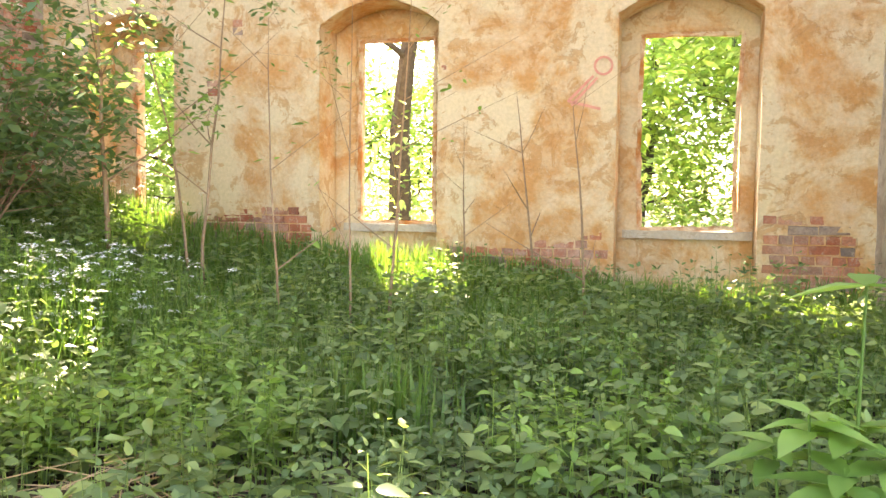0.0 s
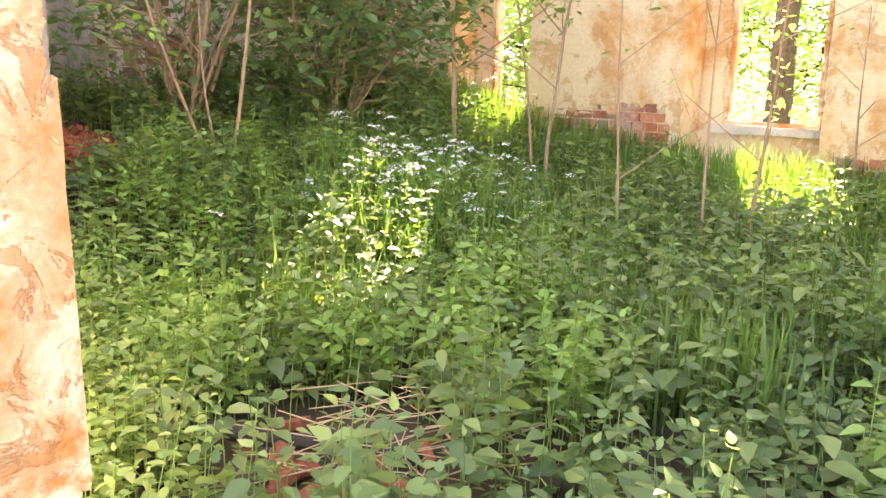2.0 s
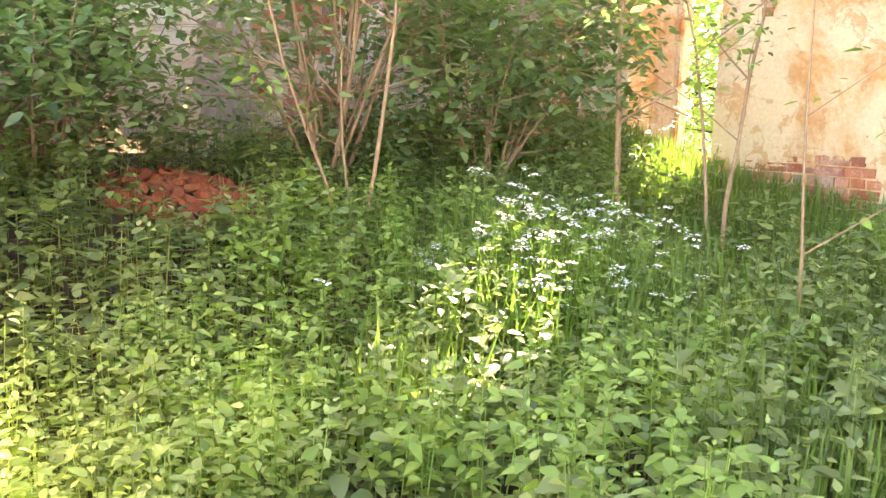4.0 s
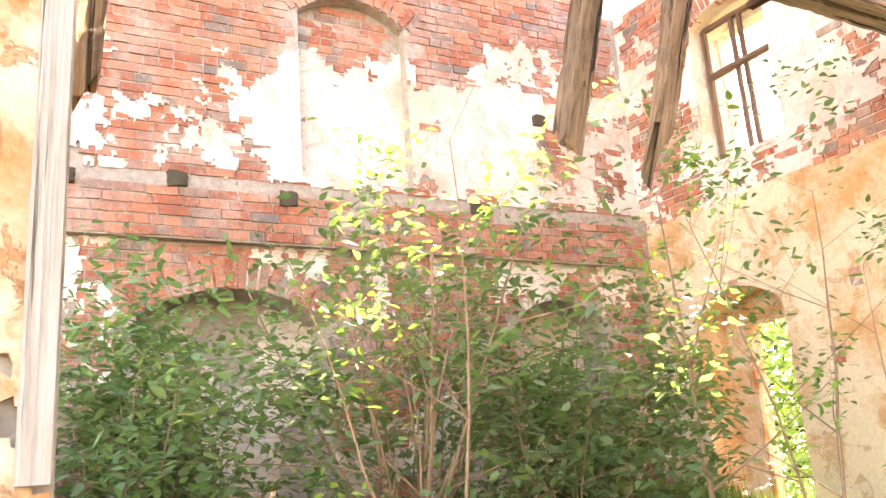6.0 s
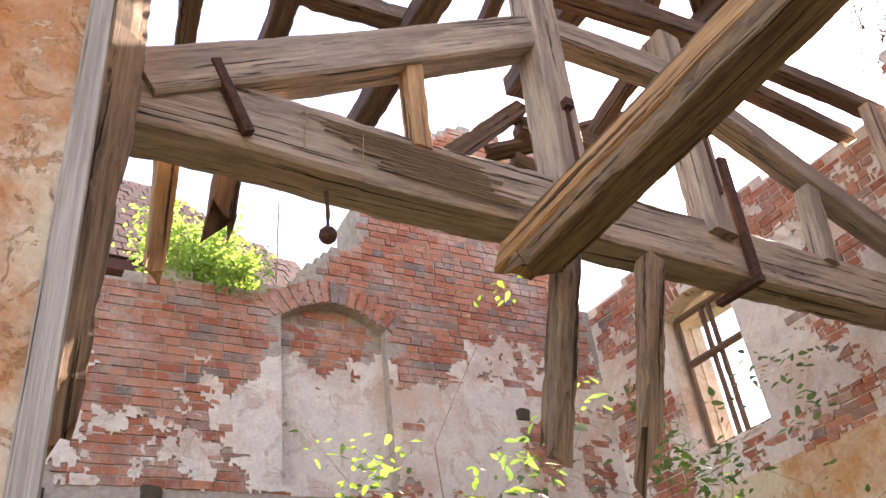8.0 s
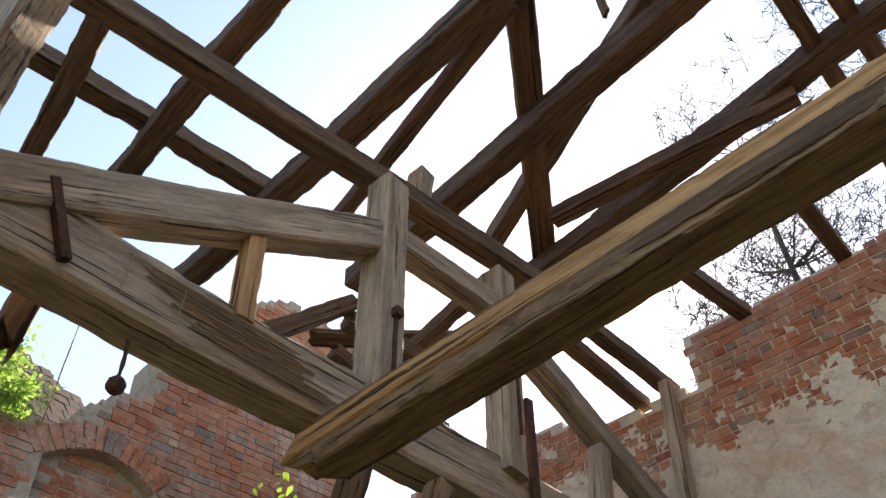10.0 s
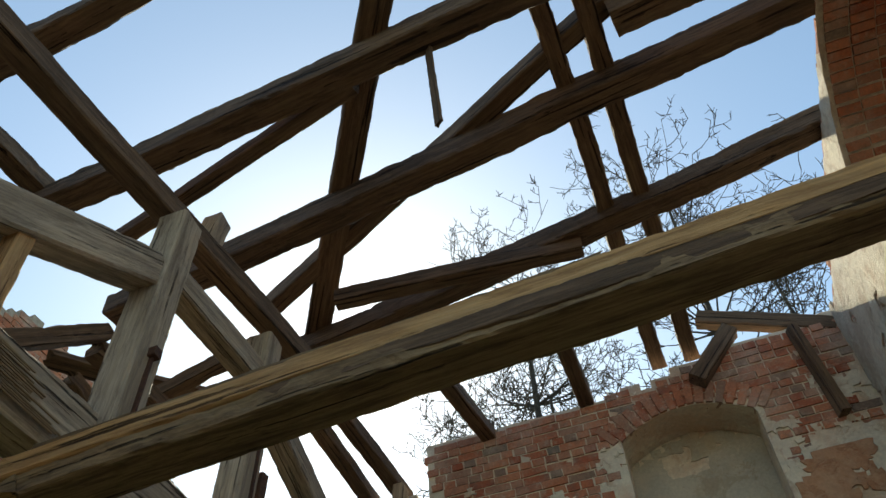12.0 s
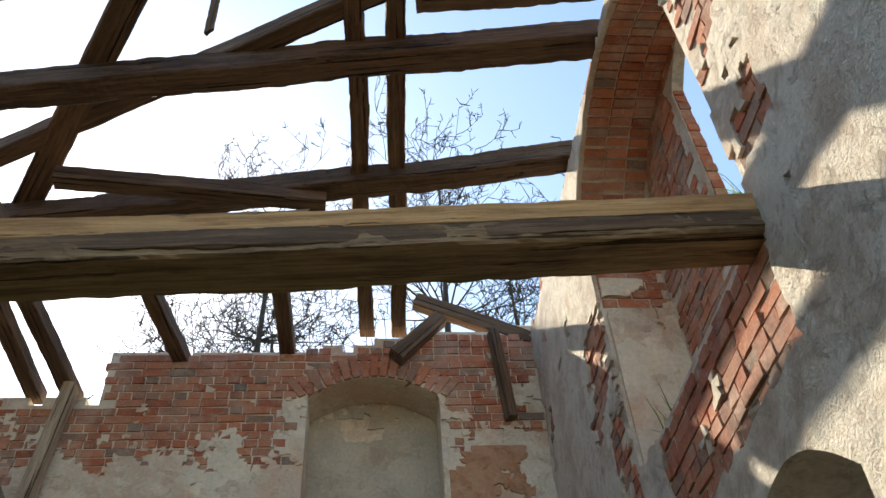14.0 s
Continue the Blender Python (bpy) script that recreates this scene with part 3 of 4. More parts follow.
tagged(mesh_ob("ground", gv, gf, M_SOIL_SHADE), "dark earth and leaf litter with rubble", "ground", kind="structure")


# ---------------------------------------------------------------- timbers
def timber(name, p0, p1, w, h, mat, label, category="beam", group="", wob=0.012, ends=(0, 0), roll=0.0, taper=1.0, parent=None):
    """A hewn beam from p0 to p1; ends: how far each end is splintered."""
    a, b = Vector(p0), Vector(p1)
    d = b - a
    ln = d.length
    q = d.to_track_quat("X", "Z").to_matrix().to_4x4()
    seed = a.x * 3.7 + b.y * 1.3 + a.z
    n = max(4, int(ln / 0.045))
    prof = [(-1, -0.86), (-0.86, -1), (0, -1), (0.86, -1), (1, -0.86), (1, 0), (1, 0.86), (0.86, 1), (0, 1), (-0.86, 1), (-1, 0.86), (-1, 0)]
    k = len(prof)
    rng = random.Random(int(seed * 1000))
    cut0 = [rng.uniform(0, 1) * ends[0] for _ in prof]
    cut1 = [rng.uniform(0, 1) * ends[1] for _ in prof]
    verts, faces = [], []
    for i in range(n + 1):
        t = i / n
        x = ln * t
        s_ = 1 + (taper - 1) * t
        bow = 0.6 * wob * Vector((0, noise.noise((x * 0.7, seed, 1)), noise.noise((x * 0.7, seed, 5)))) * 2
        for j, (y, z) in enumerate(prof):
            xx = min(max(x, cut0[j]), ln - cut1[j])
            r = 1 + wob / max(w, h) * (0.9 * noise.noise((x * 1.3, j * 1.7, seed)) + 0.9 * noise.noise((x * 6.0, j * 2.3, seed)) + 1.2 * min(0.0, noise.noise((x * 15.0, j * 3.1, seed)) + 0.1))
            verts.append((xx, y * w / 2 * r * s_ + bow.y, z * h / 2 * r * s_ + bow.z))
    for i in range(n):
        for j in range(k):
            faces.append((i * k + j, (i + 1) * k + j, (i + 1) * k + (j + 1) % k, i * k + (j + 1) % k))
    faces += [tuple(range(k)), tuple(reversed(range(n * k, n * k + k)))]
    ob = mesh_ob(name, verts, faces, mat)
    ob.matrix_basis = Matrix.Translation(a) @ q @ pose(0, 0, 0, roll, 0, 0)
    if parent:
        ob.parent = parent
        return ob
    return tagged(ob, label, category, group)


# the hanging truss
truss = empty("roof_truss", Matrix.Identity(4), "weathered grey timber hanging truss with tie beam, posts and struts", "truss")
TIE_X = -3.64
timber("tie_beam", (TIE_X, 1.75, 5.15), (TIE_X, 9.2, 5.44), 0.30, 0.44, M_WOOD_GREY, "", parent=truss, wob=0.018)
timber("post", (-3.52, 4.89, 5.30), (-3.52, 5.01, 7.60), 0.26, 0.26, M_WOOD_GREY, "", parent=truss)
timber("post", (-3.52, 6.32, 5.40), (-3.52, 6.51, 7.60), 0.24, 0.24, M_WOOD_GREY, "", parent=truss)
timber("strut", (-3.56, 2.15, 5.24), (-3.54, 4.88, 6.87), 0.24, 0.29, M_WOOD_GREY, "", parent=truss)
timber("strut", (-3.52, 6.60, 6.96), (-3.52, 9.10, 6.02), 0.22, 0.24, M_WOOD_GREY, "", parent=truss)
timber("straining_beam", (-3.52, 5.10, 7.02), (-3.52, 6.40, 7.10), 0.2, 0.24, M_WOOD_GREY, "", parent=truss)
timber("stud", (-3.52, 3.765, 5.35), (-3.52, 3.775, 6.10), 0.12, 0.12, M_WOOD_OCHRE, "", parent=truss)
timber("stud", (-3.52, 7.68, 5.50), (-3.52, 7.86, 6.32), 0.16, 0.16, M_WOOD_GREY, "", parent=truss)
timber("head_beam", (-3.99, 1.9, 7.76), (-3.34, 7.45, 7.76), 0.2, 0.22, M_WOOD_BROWN, "", parent=truss)
timber("iron_strap", (-3.45, 2.50, 5.47), (-3.45, 2.69, 5.04), 0.055, 0.055, M_IRON, "", parent=truss, wob=0.002)
timber("iron_strap", (-3.39, 6.54, 6.15), (-3.46, 6.55, 5.06), 0.08, 0.05, M_IRON, "", parent=truss, wob=0.002)
timber("iron_strap", (TIE_X - 0.2, 6.55, 5.07), (-3.42, 6.55, 5.06), 0.07, 0.05, M_IRON, "", parent=truss, wob=0.002)

timber("iron_strap", (-3.385, 4.94, 6.05), (-3.385, 4.91, 5.45), 0.05, 0.02, M_IRON, "", parent=truss, wob=0.004)
timber("iron_strap", (-3.395, 6.42, 6.35), (-3.395, 6.38, 5.75), 0.045, 0.02, M_IRON, "", parent=truss, wob=0.004)
for y, z in ((4.94, 6.07), (6.42, 6.37)):
    timber("bolt_head", (-3.40, y, z), (-3.33, y, z), 0.075, 0.075, M_IRON, "", parent=truss, wob=0.006)
# reed sticks of an old plaster key, still nailed to the face of the tie
rr = random.Random(41)
for k in range(16):
    z = 5.31 - 0.016 * k
    y0, y1 = 3.02 + 0.035 * k + rr.uniform(-0.1, 0.1), 4.25 + 0.02 * k + rr.uniform(-0.25, 0.05)
    timber("reed", (TIE_X + 0.165, y0, z + 0.02), (TIE_X + 0.168, y1, z + 0.035 + rr.uniform(-0.012, 0.012)), 0.009, 0.009, M_WOOD_MID, "", parent=truss, wob=0.006)
for y, z0, z1 in ((3.02, 5.33, 5.08), (3.36, 5.30, 5.05)):
    timber("wire", (TIE_X + 0.175, y, z0), (TIE_X + 0.172, y - 0.02, z1), 0.006, 0.006, M_STRAW, "", parent=truss, wob=0.004)
timber("wire", (-3.80, 3.0, 5.05), (-3.80, 2.98, 4.42), 0.005, 0.005, M_STRAW, "", parent=truss, wob=0.01)

GREYB = "weathered broken timber hanging under the tie beam"
timber("broken_post", (-3.52, 4.77, 4.95), (-3.50, 4.33, 3.43), 0.15, 0.16, M_WOOD_MID, GREYB, "post", ends=(0, 0.5), taper=0.8, wob=0.022)
timber("broken_post", (-3.52, 5.52, 5.0), (-3.50, 4.84, 3.18), 0.15, 0.15, M_WOOD_MID, GREYB, "post", ends=(0, 0.9), taper=0.6, wob=0.022)
timber("charred_post", (-3.30, 2.02, 7.3), (-3.25, 1.93, 3.2), 0.27, 0.27, M_WOOD_MID, "half-charred upright timber at the end of the tie beam", "post", wob=0.03, ends=(0, 0.25), taper=0.5)
timber("broken_post", (-4.0, 2.44, 5.5), (-4.0, 2.41, 4.33), 0.12, 0.14, M_WOOD_OCHRE, GREYB, "post", ends=(0, 0.35), taper=0.6)
timber("broken_post", (-4.0, 2.80, 5.45), (-4.0, 2.72, 4.72), 0.14, 0.14, M_WOOD_BROWN, GREYB, "post", ends=(0, 0.3))

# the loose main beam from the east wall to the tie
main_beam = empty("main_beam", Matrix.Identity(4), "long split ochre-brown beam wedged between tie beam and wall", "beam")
# Ochre upper half over a darker brown, more ragged lower half.
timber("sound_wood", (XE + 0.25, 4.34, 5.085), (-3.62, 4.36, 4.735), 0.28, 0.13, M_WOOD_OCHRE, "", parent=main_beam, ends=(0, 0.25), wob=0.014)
timber("rotten_edge", (XE + 0.25, 4.34, 4.965), (-3.55, 4.36, 4.615), 0.265, 0.13, M_WOOD_MID, "", parent=main_beam, ends=(0, 0.35), wob=0.03)

timber("loose_strip", (-3.4, 4.36, 4.84), (-0.1, 4.35, 5.03), 0.20, 0.055, M_WOOD_MID, "", parent=main_beam, ends=(0.2, 0.5), wob=0.02)
timber("torn_edge", (-2.2, 4.235, 4.72), (XE + 0.1, 4.215, 4.965), 0.03, 0.10, M_WOOD_BROWN, "", parent=main_beam, ends=(0.6, 0.2), wob=0.02)

# flat roof frame just over the wall heads
PUR = "dark weathered roof beam open to the sky"
ZP = 8.45
for p0, p1, w, h in (
    ((-7.6, 3.33), (-3.9, 2.52), 0.16, 0.18), ((-7.6, 3.94), (-2.2, 3.29), 0.18, 0.2), ((-7.6, 5.12), (0.2, 4.42), 0.2, 0.22),
    ((-5.2, 6.27), (XE + 0.3, 5.31), 0.2, 0.22), ((-4.2, 7.63), (XE + 0.3, 6.59), 0.18, 0.2), ((0.26, 4.99), (XE + 0.3, 4.745), 0.2, 0.2),
):
    timber("roof_beam", (*p0, ZP), (*p1, ZP), w * 1.25, h * 1.2, M_WOOD_BROWN, PUR, "beam", "roof beams", wob=0.026)
timber("roof_beam", (-3.0, 6.86, 8.32), (-0.52, 7.10, 8.30), 0.16, 0.18, M_WOOD_BROWN, "slipped dark roof beam leaning on another", "beam", "roof beams")
timber("round_pole", (-5.3, 2.3, 8.62), (-5.02, 4.95, 8.62), 0.2, 0.2, M_WOOD_BROWN, "crooked round pole with bark remains", "beam", wob=0.03)
timber("roof_brace", (-1.29, 3.92, 8.66), (-3.87, 8.05, 8.66), 0.26, 0.2, M_WOOD_BROWN, PUR, "beam", "roof braces")
timber("roof_brace", (0.69, 4.69, 8.66), (-3.80, 6.98, 8.66), 0.18, 0.2, M_WOOD_BROWN, PUR, "beam", "roof braces", ends=(0.2, 0))
for x0, x1, y0, y1 in ((-0.27, -0.125, 4.4, 9.25), (0.075, 0.25, 4.3, 9.25)):
    timber("rafter", (x0, y0, 8.66), (x1, y1, 8.42), 0.17, 0.16, M_WOOD_BROWN, "charred rafter resting on the wall head", "rafter", "rafters", wob=0.03)
for x0, x1, z0, z1 in ((-2.34, -2.13, 8.03, 7.97), (-1.02, -1.00, 8.12, 8.08)):
    timber("rafter", (x0, 7.9, z0), (x1, 9.28, z1), 0.17, 0.16, M_WOOD_BROWN, "short broken rafter foot on the wall head", "rafter", "rafters", ends=(0.2, 0))
timber("hanging_lath", (-1.20, 4.635, 8.42), (-1.18, 4.66, 7.23), 0.07, 0.03, M_WOOD_BROWN, "splintered lath hanging from the roof frame", "lath", ends=(0, 0.05))
timber("fallen_brace", (0.20, 9.03, 7.88), (0.72, 9.1, 8.50), 0.16, 0.18, M_WOOD_BROWN, "fallen brown timber piece lodged on the wall head", "beam")
timber("fallen_brace", (0.45, 9.2, 8.86), (1.78, 9.2, 8.25), 0.16, 0.18, M_WOOD_BROWN, "fallen brown timber piece lodged on the wall head", "beam")
timber("fallen_brace", (1.31, 9.03, 8.25), (1.40, 9.06, 7.10), 0.14, 0.1, M_WOOD_BROWN, "loose brown plank hanging down the wall", "plank")
timber("leaning_plank", (-3.13, 8.95, 7.45), (-3.28, 8.95, 5.65), 0.2, 0.12, M_WOOD_GREY, "grey plank leaning against the brick wall", "plank")
for x0, x1, z0, z1 in ((-3.45, -3.19, 7.85, 7.5), (-3.5, -3.57, 7.5, 7.53)):
    timber("rafter", (x0, 6.9, z0), (x1, 9.25, z1), 0.16, 0.16, M_WOOD_BROWN, "short dark rafter resting on the broken wall head", "rafter", "rafters")
timber("roof_brace", (-4.75, 5.50, 8.42), (-1.9, 4.745, 8.42), 0.14, 0.16, M_WOOD_BROWN, PUR, "beam", "roof braces")
LOST = "dark displaced timber of the collapsed roof behind the truss"
for p0, p1, w, h in (((-4.75, 4.55, 6.35), (-4.55, 5.65, 7.35), 0.13, 0.15), ((-4.65, 5.6, 7.2), (-4.6, 7.6, 7.35), 0.16, 0.16), ((-5.6, 6.0, 7.75), (-4.2, 7.4, 7.75), 0.24, 0.07),
                     ((-5.2, 6.6, 7.3), (-3.7, 6.7, 7.85), 0.13, 0.15), ((-4.6, 5.4, 6.7), (-4.5, 6.9, 6.5), 0.12, 0.13)):
    timber("fallen_rafter", p0, p1, w, h, M_WOOD_BROWN, LOST, "beam", "fallen rafters", wob=0.025, ends=(0.15, 0.1))
timber("post_stub", (-3.60, 5.46, 7.84), (-3.60, 5.56, 8.30), 0.19, 0.19, M_WOOD_GREY, "pale grey squared post end above the truss", "post")
timber("door_post", (-2.165, 1.775, 1.95), (-2.165, 1.775, 6.0), 0.06, 0.06, M_WOOD_PALE, "pale weathered wooden door post at the wall end", "post", wob=0.002)


# ---------------------------------------------------------------- plants
def leaves(P, D, up, size, width=0.5, fold=0.12, droop=0.25):
    """Arrays of vertices and triangles for folded leaves at P, pointing along D."""
    n = len(P)
    D = D / np.linalg.norm(D, axis=1)[:, None]
    S = np.cross(D, up)
    S /= np.linalg.norm(S, axis=1)[:, None] + 1e-9
    U = np.cross(S, D)
    sz = size[:, None]
    v = np.empty((n, 10, 3))

    def at(t, side, low):
        return P + D * sz * t + S * sz * width * side - U * sz * low
    v[:, 0] = P
    v[:, 1] = at(0.10, 0.30, -0.02 + droop * 0.02)
    v[:, 2] = at(0.10, -0.30, -0.02 + droop * 0.02)
    v[:, 3] = at(0.34, 0.50, -0.03 + droop * 0.12)
    v[:, 4] = at(0.34, -0.50, -0.03 + droop * 0.12)
    v[:, 5] = at(0.30, 0.0, fold + droop * 0.08)
    v[:, 6] = at(0.66, 0.33, droop * 0.42)
    v[:, 7] = at(0.66, -0.33, droop * 0.42)
    v[:, 8] = at(0.64, 0.0, fold * 0.8 + droop * 0.4)
    v[:, 9] = at(1.0, 0.0, droop)
    t = np.array([[0, 5, 1], [0, 2, 5], [1, 5, 3], [2, 4, 5], [3, 5, 8], [4, 8, 5], [3, 8, 6], [4, 7, 8], [6, 8, 9], [7, 9, 8]])
    f = (t[None] + 10 * np.arange(n)[:, None, None]).reshape(-1, 3)
    return v.reshape(-1, 3), f


def stuff_mesh(name, chunks, mat, label, category, parent=None):
    vs, fs, k = [], [], 0
    for v, f in chunks:
        vs.append(v)
        fs.append(f + k)
        k += len(v)
    V, F = np.concatenate(vs), np.concatenate(fs)
    me = bpy.data.meshes.new(name)
    me.vertices.add(len(V))
    me.vertices.foreach_set("co", V.ravel())
    me.loops.add(F.size)
    me.loops.foreach_set("vertex_index", F.ravel().astype(np.int32))
    me.polygons.add(len(F))
    me.polygons.foreach_set("loop_start", (np.arange(len(F)) * 3).astype(np.int32))
    me.update(calc_edges=True)
    me.materials.append(mat)
    ob = new(name, me)
    if parent:
        ob.parent = parent
        return ob
    return tagged(ob, label, category, kind="stuff")


rngp = np.random.default_rng(5)


def gz(X, Y):
    return np.array([ground_z(x, y) for x, y in zip(X, Y)])


def blades(X, Y, Z, height, lean=0.35, width=0.008):
    n = len(X)
    a = rngp.uniform(0, 2 * np.pi, n)
    d = np.stack([np.cos(a), np.sin(a), np.zeros(n)], 1)
    sd = np.stack([-np.sin(a), np.cos(a), np.zeros(n)], 1) * (width * rngp.uniform(0.6, 1.3, n))[:, None]
    base = np.stack([X, Y, Z], 1)
    h = height[:, None]
    up = np.array([[0, 0, 1.0]])
    l = (lean * rngp.uniform(0.2, 1.4, n))[:, None]
    v = np.stack([base - sd, base + sd, base + up * h * 0.55 + d * h * l * 0.3 - sd * 0.8, base + up * h * 0.55 + d * h * l * 0.3 + sd * 0.8, base + up * h * 0.95 + d * h * l], 1)
    t = np.array([[0, 1, 3], [0, 3, 2], [2, 3, 4]])
    return v.reshape(-1, 3), (t[None] + 5 * np.arange(n)[:, None, None]).reshape(-1, 3)


def nettle_field(X, Y, H, size, name="nettles", mat=None, label="dense green stinging nettles covering the rubble floor", pairs=5):
    Z = gz(X, Y)
    n = len(X)
    lean = rngp.normal(0, 0.10, (n, 2))
    chunks = []
    # stems
    a = rngp.uniform(0, np.pi, n)
    for da in (0, np.pi / 2):
        sd = np.stack([np.cos(a + da), np.sin(a + da), 0 * a], 1) * 0.0035
        b0 = np.stack([X, Y, Z - 0.05], 1)
        b1 = np.stack([X + lean[:, 0] * H, Y + lean[:, 1] * H, Z + H], 1)
        v = np.stack([b0 - sd, b0 + sd, b1 + sd * 0.4, b1 - sd * 0.4], 1)
        t = np.array([[0, 1, 2], [0, 2, 3]])
        chunks.append((v.reshape(-1, 3), (t[None] + 4 * np.arange(n)[:, None, None]).reshape(-1, 3)))
    for k in range(pairs):
        f = 1.0 - 0.72 * (k / max(1, pairs - 1)) ** 1.1 if pairs > 1 else 1.0
        sc = (0.45, 0.85, 1.0, 0.95, 0.8, 0.7)[min(k, 5)]
        for side in (0, np.pi):
            az = a + side + (np.pi / 2) * (k % 2) + rngp.normal(0, 0.3, n)
            el = (0.8 if k == 0 else 0.25) + rngp.normal(0, 0.25, n)
            D = np.stack([np.cos(az) * np.cos(el), np.sin(az) * np.cos(el), np.sin(el)], 1)
            P = np.stack([X + lean[:, 0] * H * f, Y + lean[:, 1] * H * f, Z + H * f], 1) + D * 0.018
            up = np.tile([[0, 0, 1.0]], (n, 1)) + rngp.normal(0, 0.3, (n, 3))
            chunks.append(leaves(P, D, up, size * sc * rngp.uniform(0.65, 1.3, n), 0.63, 0.07, 0.42))
    return stuff_mesh(name, chunks, mat or M_NETTLE, label, "weeds")


def scatter(n, x0, x1, y0, y1, ok=None):
    X, Y = rngp.uniform(x0, x1, n), rngp.uniform(y0, y1, n)
    if ok is not None:
        k = ok(X, Y)
        X, Y = X[k], Y[k]
    return X, Y


def patchy(X, Y, s, seed, thr):
    return np.array([noise.noise((x * s, y * s, seed)) > thr for x, y in zip(X, Y)])


def clear(X, Y):
    """Bare spots: the threshold, the rubble heap, the hose."""
    return ~((np.hypot(X + 2.38, (Y - 2.80) * 1.1) < 0.50) | (np.hypot(X + 6.2, Y - 3.65) < 0.55) | (np.hypot(X + 0.3, Y - 0.9) < 0.75))


nX, nY = scatter(6400, -7.4, 1.7, 1.2, 8.0, lambda X, Y: clear(X, Y) & ~((Y < 1.9) & (X < -0.9)) & ~((Y < 2.15) & (X < 0.2)) & (rngp.uniform(0, 1, len(X)) < np.clip(1.25 - (Y - 4.5) * 0.25, 0.15, 1)))
hill = np.array([0.85 + 0.9 * fbm(x, y, 1.3, 63.0) for x, y in zip(nX, nY)])
nettle_field(nX, nY, np.clip(rngp.uniform(0.22, 0.6, len(nX)) * hill, 0.16, 0.72), rngp.uniform(0.06, 0.108, len(nX)))
wX, wY = scatter(1400, -7.0, 0.8, 2.6, 5.4, lambda X, Y: clear(X, Y) & patchy(X, Y, 0.6, 4.0, 0.05))
nettle_field(wX, wY, rngp.uniform(0.3, 0.6, len(wX)), 0.07 * np.ones(len(wX)), "weeds", M_LEAF_FRESH, "pale green feathery weeds among the nettles", 7)
lX, lY = scatter(420, -4.4, -2.3, 1.95, 3.0, clear)
nettle_field(lX, lY, rngp.uniform(0.25, 0.5, len(lX)), 0.055 * np.ones(len(lX)), "weeds", M_LEAF_SUN, "pale yellow-green feathery weeds by the wall end", 8)
gX, gY = scatter(26000, -7.3, 1.7, 4.2, 9.08, lambda X, Y: clear(X, Y) & (rngp.uniform(0, 1, len(X)) < np.clip((Y - 3.6) / 4, 0.1, 1)))
tagged(stuff_mesh("grass", [blades(gX, gY, gz(gX, gY) - 0.02, rngp.uniform(0.18, 0.42, len(gX)))], M_GRASS, "tall soft green grass along the wall foot", "grass"))


def tube(bm, pts, radii, sides=6):
    """One continuous tapering tube through pts."""
    prev = None
    for i, (p, r) in enumerate(zip(pts, radii)):
        d = pts[min(i + 1, len(pts) - 1)] - pts[max(i - 1, 0)]
        q = d.to_track_quat("Z", "Y").to_matrix()
        ring = [bm.verts.new(p + q @ Vector((math.cos(2 * math.pi * k / sides) * r, math.sin(2 * math.pi * k / sides) * r, 0))) for k in range(sides)]
        if prev:
            for k in range(sides):
                bm.faces.new((prev[k], prev[(k + 1) % sides], ring[(k + 1) % sides], ring[k]))
        prev = ring


def stem(bm, twigs, p, direction, length, r, rng, bend=0.25, steps=5, tips=None, branches=0, depth=0, gravity=0.0, rmin=0.002):
    """A bending, tapering shoot in bm, its side shoots in twigs; collects places for leaves in tips."""
    d = direction.normalized()
    seg = length / steps
    pts, radii = [p.copy()], [r]
    for i in range(steps):
        d = (d + Vector((rng.uniform(-bend, bend), rng.uniform(-bend, bend), rng.uniform(-bend, bend) * 0.6 - gravity)) * 0.5).normalized()
        p = p + d * seg
        rb = max(r * (1 - 0.8 * (i + 1) / steps), rmin * 0.6)
        pts.append(p.copy())
        radii.append(rb)
        if tips is not None and (depth > 0 or i >= steps // 2):
            tips.append((p.copy(), d.copy()))
        if branches and i >= 1:
            for _ in range(rng.choice((0, 1, 1, 2)) if depth == 0 else rng.choice((0, 1, 1, 2) if rmin > 0.01 else (0, 1, 1))):
                a = rng.uniform(0, 2 * math.pi)
                side = d.orthogonal().normalized()
                side.rotate(Matrix.Rotation(a, 3, d))
                stem(twigs, twigs, p, (d * 0.6 + side).normalized(), length * rng.uniform(0.3, 0.5), max(rb * 0.6, rmin), rng, bend, 4, tips, branches - 1, depth + 1, gravity, rmin)
    tube(bm, pts, radii, 6 if r > 0.006 else 3)


def foliage(name, tips, per, size, mat, parent, spread=0.08, rng=None, keep=1.0):
    T = np.array([list(p) for p, d in tips if rng.random() < keep])
    if not len(T):
        return None
    P = np.repeat(T, per, axis=0)
    n = len(P)
    P = P + rngp.normal(0, spread, (n, 3))
    az, el = rngp.uniform(0, 2 * np.pi, n), rngp.normal(0.0, 0.4, n)
    D = np.stack([np.cos(az) * np.cos(el), np.sin(az) * np.cos(el), np.sin(el)], 1)
    up = np.tile([[0, 0, 1.0]], (n, 1)) + rngp.normal(0, 0.35, (n, 3))
    return stuff_mesh(name, [leaves(P, D, up, size * rngp.uniform(0.6, 1.3, n), 0.5, 0.05, 0.15)], mat, "", "", parent)


